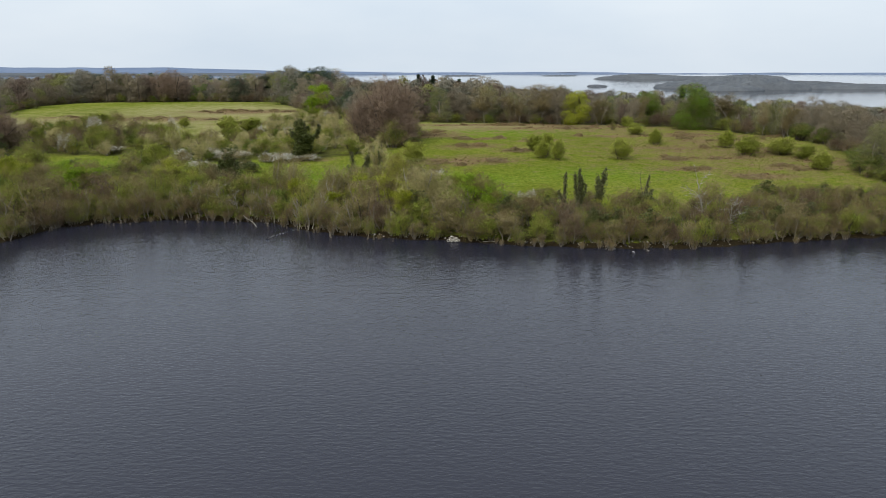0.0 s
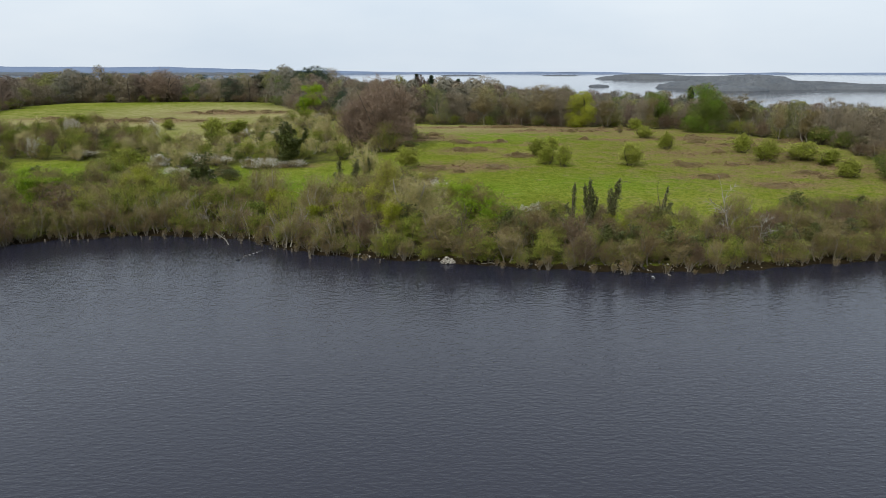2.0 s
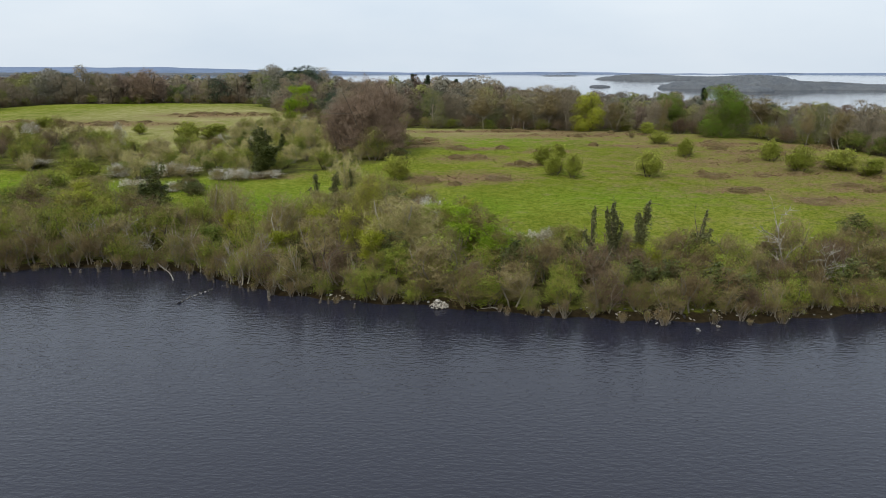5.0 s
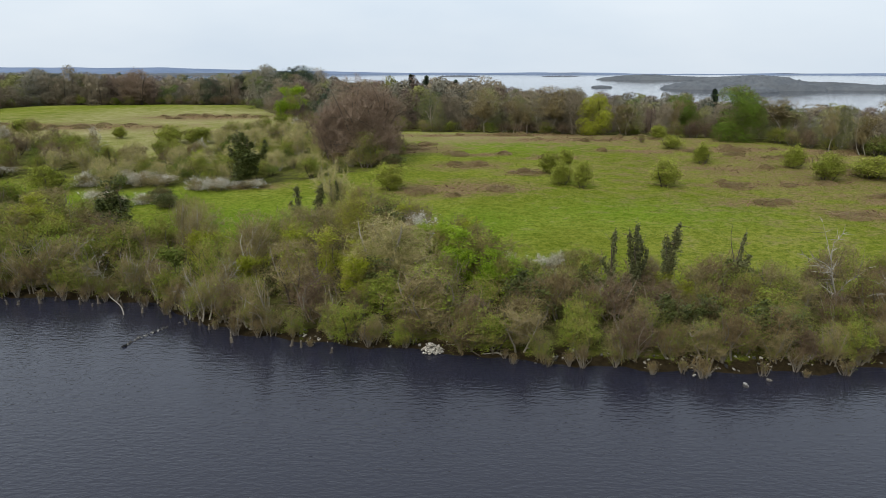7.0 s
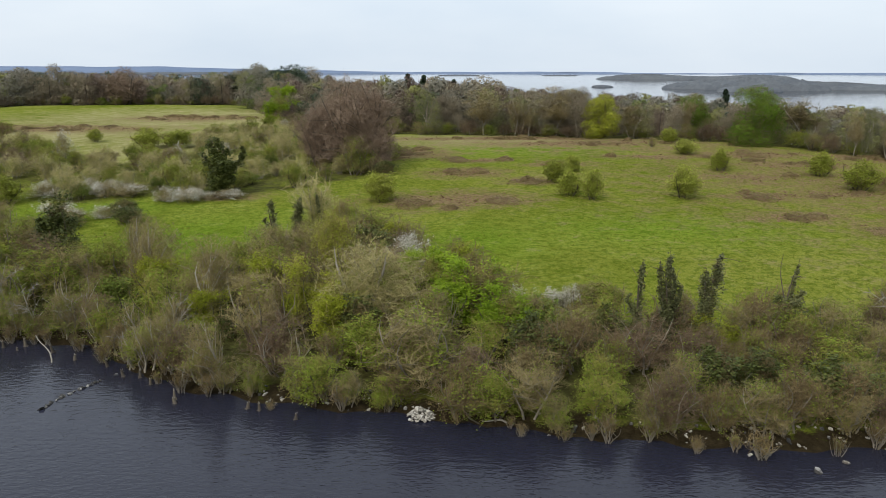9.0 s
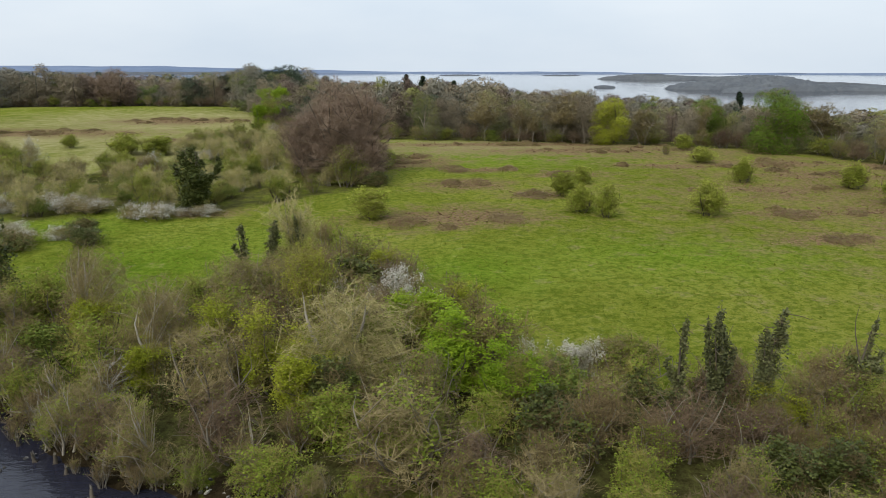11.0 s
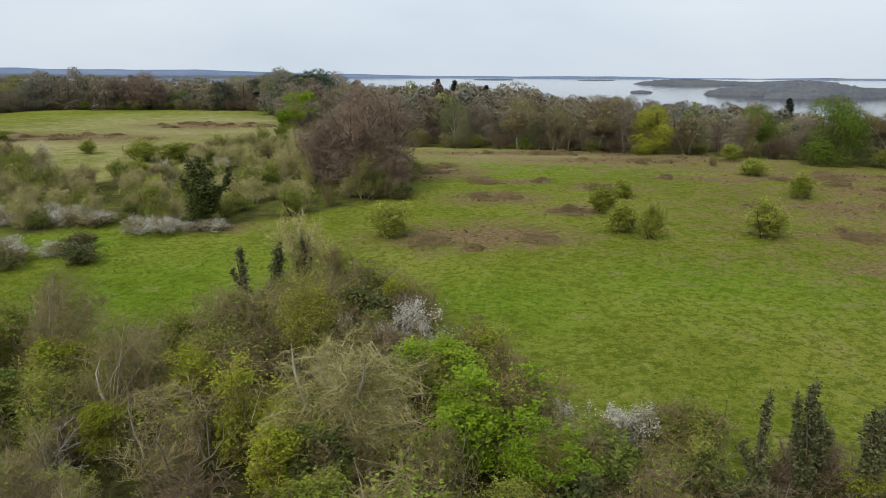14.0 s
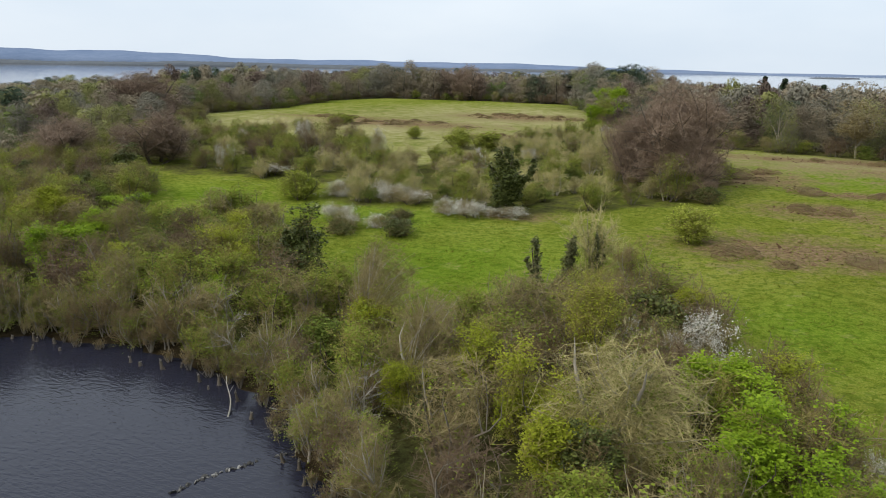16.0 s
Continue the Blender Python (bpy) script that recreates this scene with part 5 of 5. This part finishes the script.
front = scatter(WOOD_BACK, 8.6, 21, lambda x, y: free(x, y) and x > -330)
deep = inside(np.array([p[0] for p in front]), np.array([p[1] for p in front]), WOOD_BACK)
WEST = (["bare_woodland_tree", "grey_woodland_tree", "leafing_woodland_tree", "green_woodland_tree", "russet_woodland_tree", "evergreen_woodland_tree"], [7, 6, 5, 3, 5, 2])
EAST = (WEST[0], [10, 7, 5, 1, 6, 1])
wood_pts = []
for (x, y), d in zip(front, deep):
    h = tree_height(x, y) * rng.uniform(0.8, 1.18)
    if d < 14 and y < 275 and -30 < x < 125:
        put(rng.choices(["woodland_tree", "olive_woodland_tree", "silver_birch"], [8, 6, 2])[0], x, y, h, h * rng.uniform(0.7, 0.95))
    elif d < 30 and inside(x, y, SHORE) > 16 and (y > 130 or x < -100):
        n = rng.choices(*(WEST if x < -20 else EAST))[0]
        h *= 0.8 if n == "green_woodland_tree" else 1
        put(n, x, y, h, h * rng.uniform(0.75, 1.05))
    elif y > 130 or x < -100:
        wood_pts.append((x, y, d))
for x, y in [(34, 258), (37.5, 257.5), (79, 247), (108, 218), (112, 210)]:
    put("silver_birch", x, y, rng.uniform(8.5, 11), rng.uniform(4, 5.5))
for (ax, ay), (bx, by) in zip(WOOD_BACK[:9] + WOOD_BACK[28:39], WOOD_BACK[1:10] + WOOD_BACK[29:40]):
    n = int(math.hypot(bx - ax, by - ay) / 4.2)
    for i in range(n):
        u = (i + rng.uniform(0, 1)) / n
        h = rng.uniform(2.5, 5.5)
        x, y = ax + (bx - ax) * u + rng.uniform(-1, 2), ay + (by - ay) * u + rng.uniform(-1, 2.5)
        if not free(x, y):
            continue
        put(rng.choices(["bare_shrub", "russet_shrub", "willow_shrub", "green_bush"], [4, 5, 3, 2])[0], x, y, h, h * rng.uniform(1.1, 1.6))
rng.shuffle(wood_pts)
n = len(wood_pts)
woodland("woodland_brown", wood_pts[: int(n * 0.32)], 1, [BARK, CANOPY_BROWN, CANOPY_BROWN], "mass of bare brown woodland trees", 1.0, 1.0)
woodland("woodland_grey", wood_pts[int(n * 0.32) : int(n * 0.56)], 5, [BARK, CANOPY_GREY, CANOPY_GREY], "mass of bare grey woodland trees", 1.0, 1.0)
woodland("woodland_olive", wood_pts[int(n * 0.56) : int(n * 0.8)], 2, [BARK, CANOPY_OLIVE, CANOPY_OLIVE], "mass of olive woodland trees coming into leaf", 0.95, 1.0)
woodland("woodland_green", wood_pts[int(n * 0.8) : int(n * 0.86)], 3, [BARK, CANOPY_GREEN, CANOPY_GREEN], "scattered green trees of the wood", 0.92, 1.2)
woodland("woodland_dark", wood_pts[int(n * 0.86) : int(n * 0.91)], 6, [BARK, CANOPY_DARK, CANOPY_DARK], "scattered dark evergreens of the wood", 0.95, 1.2)
woodland("woodland_red", wood_pts[int(n * 0.91) :], 4, [BARK, CANOPY_RED, CANOPY_RED], "scattered red-brown beeches of the wood", 1.0, 1.1)


# ---- grass and bracken ----
def tufts(name, count, seed, area, mat, label, size, keep, blades=3):
    rg = np.random.default_rng(seed)
    x, y = rg.uniform(area[0], area[1], count), rg.uniform(area[2], area[3], count)
    ok = keep(x, y, rg)
    x, y = x[ok], y[ok]
    base = np.repeat(np.stack([x, y, ground(x, y)], 1), blades, 0)
    base[:, :2] += rg.normal(size=(len(base), 2)) * size * 0.35
    tip = base + unit(rg.normal(size=base.shape) * np.array([1.0, 1.0, 0.2]) + np.array([0, 0, 0.35])) * (size * rg.uniform(0.5, 1.4, len(base)))[:, None]
    h = Heap()
    strips(h, base, tip, size * rg.uniform(0.3, 0.7, len(base)), rg)
    tagged(h.object(name, [mat]), label, "grass", kind="stuff")


WOODED = (WOOD_BACK, SCRUB_LEFT, SCRUB_MID, BELT)


def open_ground(x, y):
    return (np.maximum.reduce([inside(x, y, p) for p in WOODED]) < 0.5) & (inside(x, y, SHORE) > 3)


tufts("grass", 45000, 31, (-60, 100, 104, 215), GRASS_TUFT, "rough tussocky meadow grass", 0.2, lambda x, y, rg: open_ground(x, y))
tufts("bracken", 11000, 32, (-130, 120, 140, 345), BRACKEN, "flattened dead brown bracken", 0.5, lambda x, y, rg: open_ground(x, y) & (patches(x, y, BRACKEN_PATCHES) + rg.normal(size=len(x)) * 0.1 > 0.56), 3)


# ---- stones ----
def stone_mesh(name, seed, flat=0.6):
    bm = bmesh.new()
    bmesh.ops.create_icosphere(bm, subdivisions=1, radius=0.5)
    for v in bm.verts:
        k = 1 + 0.75 * noise.noise(v.co * 2.3 + Vector((seed * 7.1, seed * 3.3, 0)))
        v.co = Vector((v.co.x * k * 1.25, v.co.y * k, v.co.z * k * flat))
    me = bpy.data.meshes.new(name)
    bm.to_mesh(me)
    bm.free()
    return me


ROCKS = {}
for key, mat in (("pale", STONE_PALE), ("dark", STONE_DARK)):
    ROCKS[key] = [stone_mesh("stone", s + (5 if key == "dark" else 0)) for s in range(5)]
    for me in ROCKS[key]:
        me.materials.append(mat)


def stone(name, key, x, y, size, z=None, parent=None, label="", category="stone", group=""):
    ob = new(name, rng.choice(ROCKS[key]))
    ob.matrix_basis = pose(x, y, max(gz(x, y), -0.06) if z is None else z, rng.uniform(-50, 50), rng.uniform(-50, 50), rng.uniform(0, 360)) @ Matrix.Diagonal((size, size, size, 1))
    if parent:
        ob.parent = parent
    else:
        tagged(ob, label, category, group)
    return ob


# line of stones that runs out into the lake
for i in range(30):
    u = (i + rng.uniform(-0.4, 0.4)) / 29
    if 0.1 < u < 0.2:
        continue
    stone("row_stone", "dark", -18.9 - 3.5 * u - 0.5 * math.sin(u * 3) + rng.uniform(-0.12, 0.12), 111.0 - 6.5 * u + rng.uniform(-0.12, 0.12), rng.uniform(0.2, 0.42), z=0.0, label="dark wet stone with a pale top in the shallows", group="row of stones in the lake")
# boulders off the shore
for x, y, s, key in [(27.4, 96.1, 0.34, "pale"), (33.2, 95, 0.4, "pale"), (30.8, 94, 0.5, "dark"), (28.7, 96.2, 0.4, "dark"), (30.1, 97.4, 0.42, "pale")]:
    stone("boulder", key, x, y, s, z=0.05, label="pale limestone boulder awash in the lake" if key == "pale" else "dark boulder barely awash in the lake", group="boulders in the lake")
# heap of pale limestone on the bank
heap_ob = new("stone_heap")
heap_ob.empty_display_size = 0.2
heap_ob.matrix_basis = pose(5.7, 102.2, 0)
for i in range(170):
    a, r = rng.uniform(0, 6.28), rng.uniform(0, 1) ** 0.6
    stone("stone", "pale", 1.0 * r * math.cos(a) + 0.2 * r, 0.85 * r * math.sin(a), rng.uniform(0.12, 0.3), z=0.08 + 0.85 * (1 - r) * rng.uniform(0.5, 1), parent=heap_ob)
tagged(heap_ob, "heap of whitish limestone pieces at the water's edge", "stone heap")
# stones scattered along the shore
for i in range(150):
    x = rng.choice([rng.uniform(14, 75), rng.uniform(14, 40), rng.uniform(-12, 14)])
    j = int(np.searchsorted(SHORE[:19, 0], x))
    (ax, ay), (bx, by) = SHORE[j - 1], SHORE[j]
    y = ay + (by - ay) * (x - ax) / (bx - ax) + rng.uniform(-0.2, 2.4)
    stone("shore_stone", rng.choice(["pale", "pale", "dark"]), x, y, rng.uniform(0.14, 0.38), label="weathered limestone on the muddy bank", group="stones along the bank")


# ---- fallen wood ----
def log(x0, y0, z0, x1, y1, z1, r, label):
    h = Heap()
    s = np.linspace(0, 1, 8)[:, None]
    a, b = np.array([0, 0, 0.0]), np.array([x1 - x0, y1 - y0, z1 - z0])
    path = a + (b - a) * s + np.sin(s * 5) * np.array([0.16, 0.12, 0.08])
    tube(h, path, r * (1 - 0.55 * s[:, 0]), 7)
    q = path[4]
    tube(h, [q, q + np.array([0.25, 0.1, 0.45]), q + np.array([0.5, 0.05, 0.75])], [r * 0.5, r * 0.35, r * 0.12], 5)
    ob = h.object("fallen_log", [BARK_BLEACHED], None, True)
    ob.location = (x0, y0, z0)
    tagged(ob, label, "log", "fallen wood")


log(-25.9, 113.2, -0.1, -28.6, 116.6, 1.4, 0.075, "bleached fallen trunk leaning into the lake")
log(-18.6, 111.4, -0.1, -19.6, 113.6, 2.8, 0.06, "thin bleached trunk leaning over the shallows")
log(-56.5, 121.2, 0.5, -53.2, 120.2, 1.5, 0.14, "curved bleached bough lying on the bank")
log(-52.8, 121.9, 0.3, -52.7, 121.9, 2.6, 0.14, "upright bleached stump on the bank")
log(12.0, 101.0, 0.05, 10.4, 101.4, 0.2, 0.1, "short bleached log at the water's edge")


# ---- islands in the lake ----
def islet(name, x, y, rx, ry, high, seed, label, turn=0):
    """A wooded island: a shore ring and a bumpy canopy over it."""
    rg = np.random.default_rng(seed)
    n, rings = int(max(60, min(300, rx * 1.4))), int(max(10, min(40, ry / 3)))
    a = np.arange(n) * 2 * np.pi / n
    k = 1 + 0.14 * np.sin(2 * a + seed) + 0.08 * np.sin(5 * a + 2 * seed) + 0.03 * np.sin(13 * a)
    rows = [np.stack([x + rx * 1.02 * k * np.cos(a), y + ry * 1.02 * k * np.sin(a), np.full(n, -1.0)], 1)]
    for r in range(rings):
        u = 1 - r / rings
        px, py = x + rx * u * k * np.cos(a), y + ry * u * k * np.sin(a)
        crown = 0.5 + 0.2 * np.sin(px * 0.5 + 2 * np.sin(py * 0.31)) + 0.16 * np.sin(py * 0.63 + px * 0.27) + 0.14 * rg.uniform(-1, 1, n)
        roll = 0.75 + 0.25 * np.sin(px * 0.02 + seed) * np.sin(py * 0.025)
        rows.append(np.stack([px, py, (0.3 if r == 0 else 1) * high * (0.45 + 0.55 * (1 - u**4)) * roll * (0.6 + 0.55 * crown)], 1))
    f = [[r * n + i, r * n + (i + 1) % n, (r + 1) * n + (i + 1) % n, (r + 1) * n + i] for r in range(rings) for i in range(n)]
    c, w = math.cos(radians(turn)), math.sin(radians(turn))
    rows = [np.stack([x + (p[:, 0] - x) * c - (p[:, 1] - y) * w, y + (p[:, 0] - x) * w + (p[:, 1] - y) * c, p[:, 2]], 1) for p in rows]
    ob = mesh_object(name, np.concatenate(rows), [np.array(f), np.array([list(range(rings * n, rings * n + n))])], [HAZY_WOOD])
    tagged(ob, label, "island", kind="structure")


islet("island_small", 469, 1055, 17, 11, 6.5, 1, "a small wooded islet beside a larger island")
islet("island_east", 424, 970, 84, 60, 15, 2, "a wooded island in the lake, painted haze-grey", -22)
islet("island_point", 375, 850, 34, 22, 7, 7, "a low wooded point in front of the island")
islet("island_far_east", 575, 930, 150, 45, 11, 8, "a long low wooded island beyond the wood", -26)
islet("island_long", 696, 1825, 215, 60, 14, 3, "a long wooded island far off, painted haze-grey", -21)
islet("island_reef", 268, 1070, 15, 10, 4, 4, "a low scrubby islet in the lake")
islet("island_north", 175, 2900, 85, 30, 5, 5, "a low wooded island far off")
islet("island_north_west", 560, 2850, 70, 30, 5, 6, "a low wooded island in the distance")
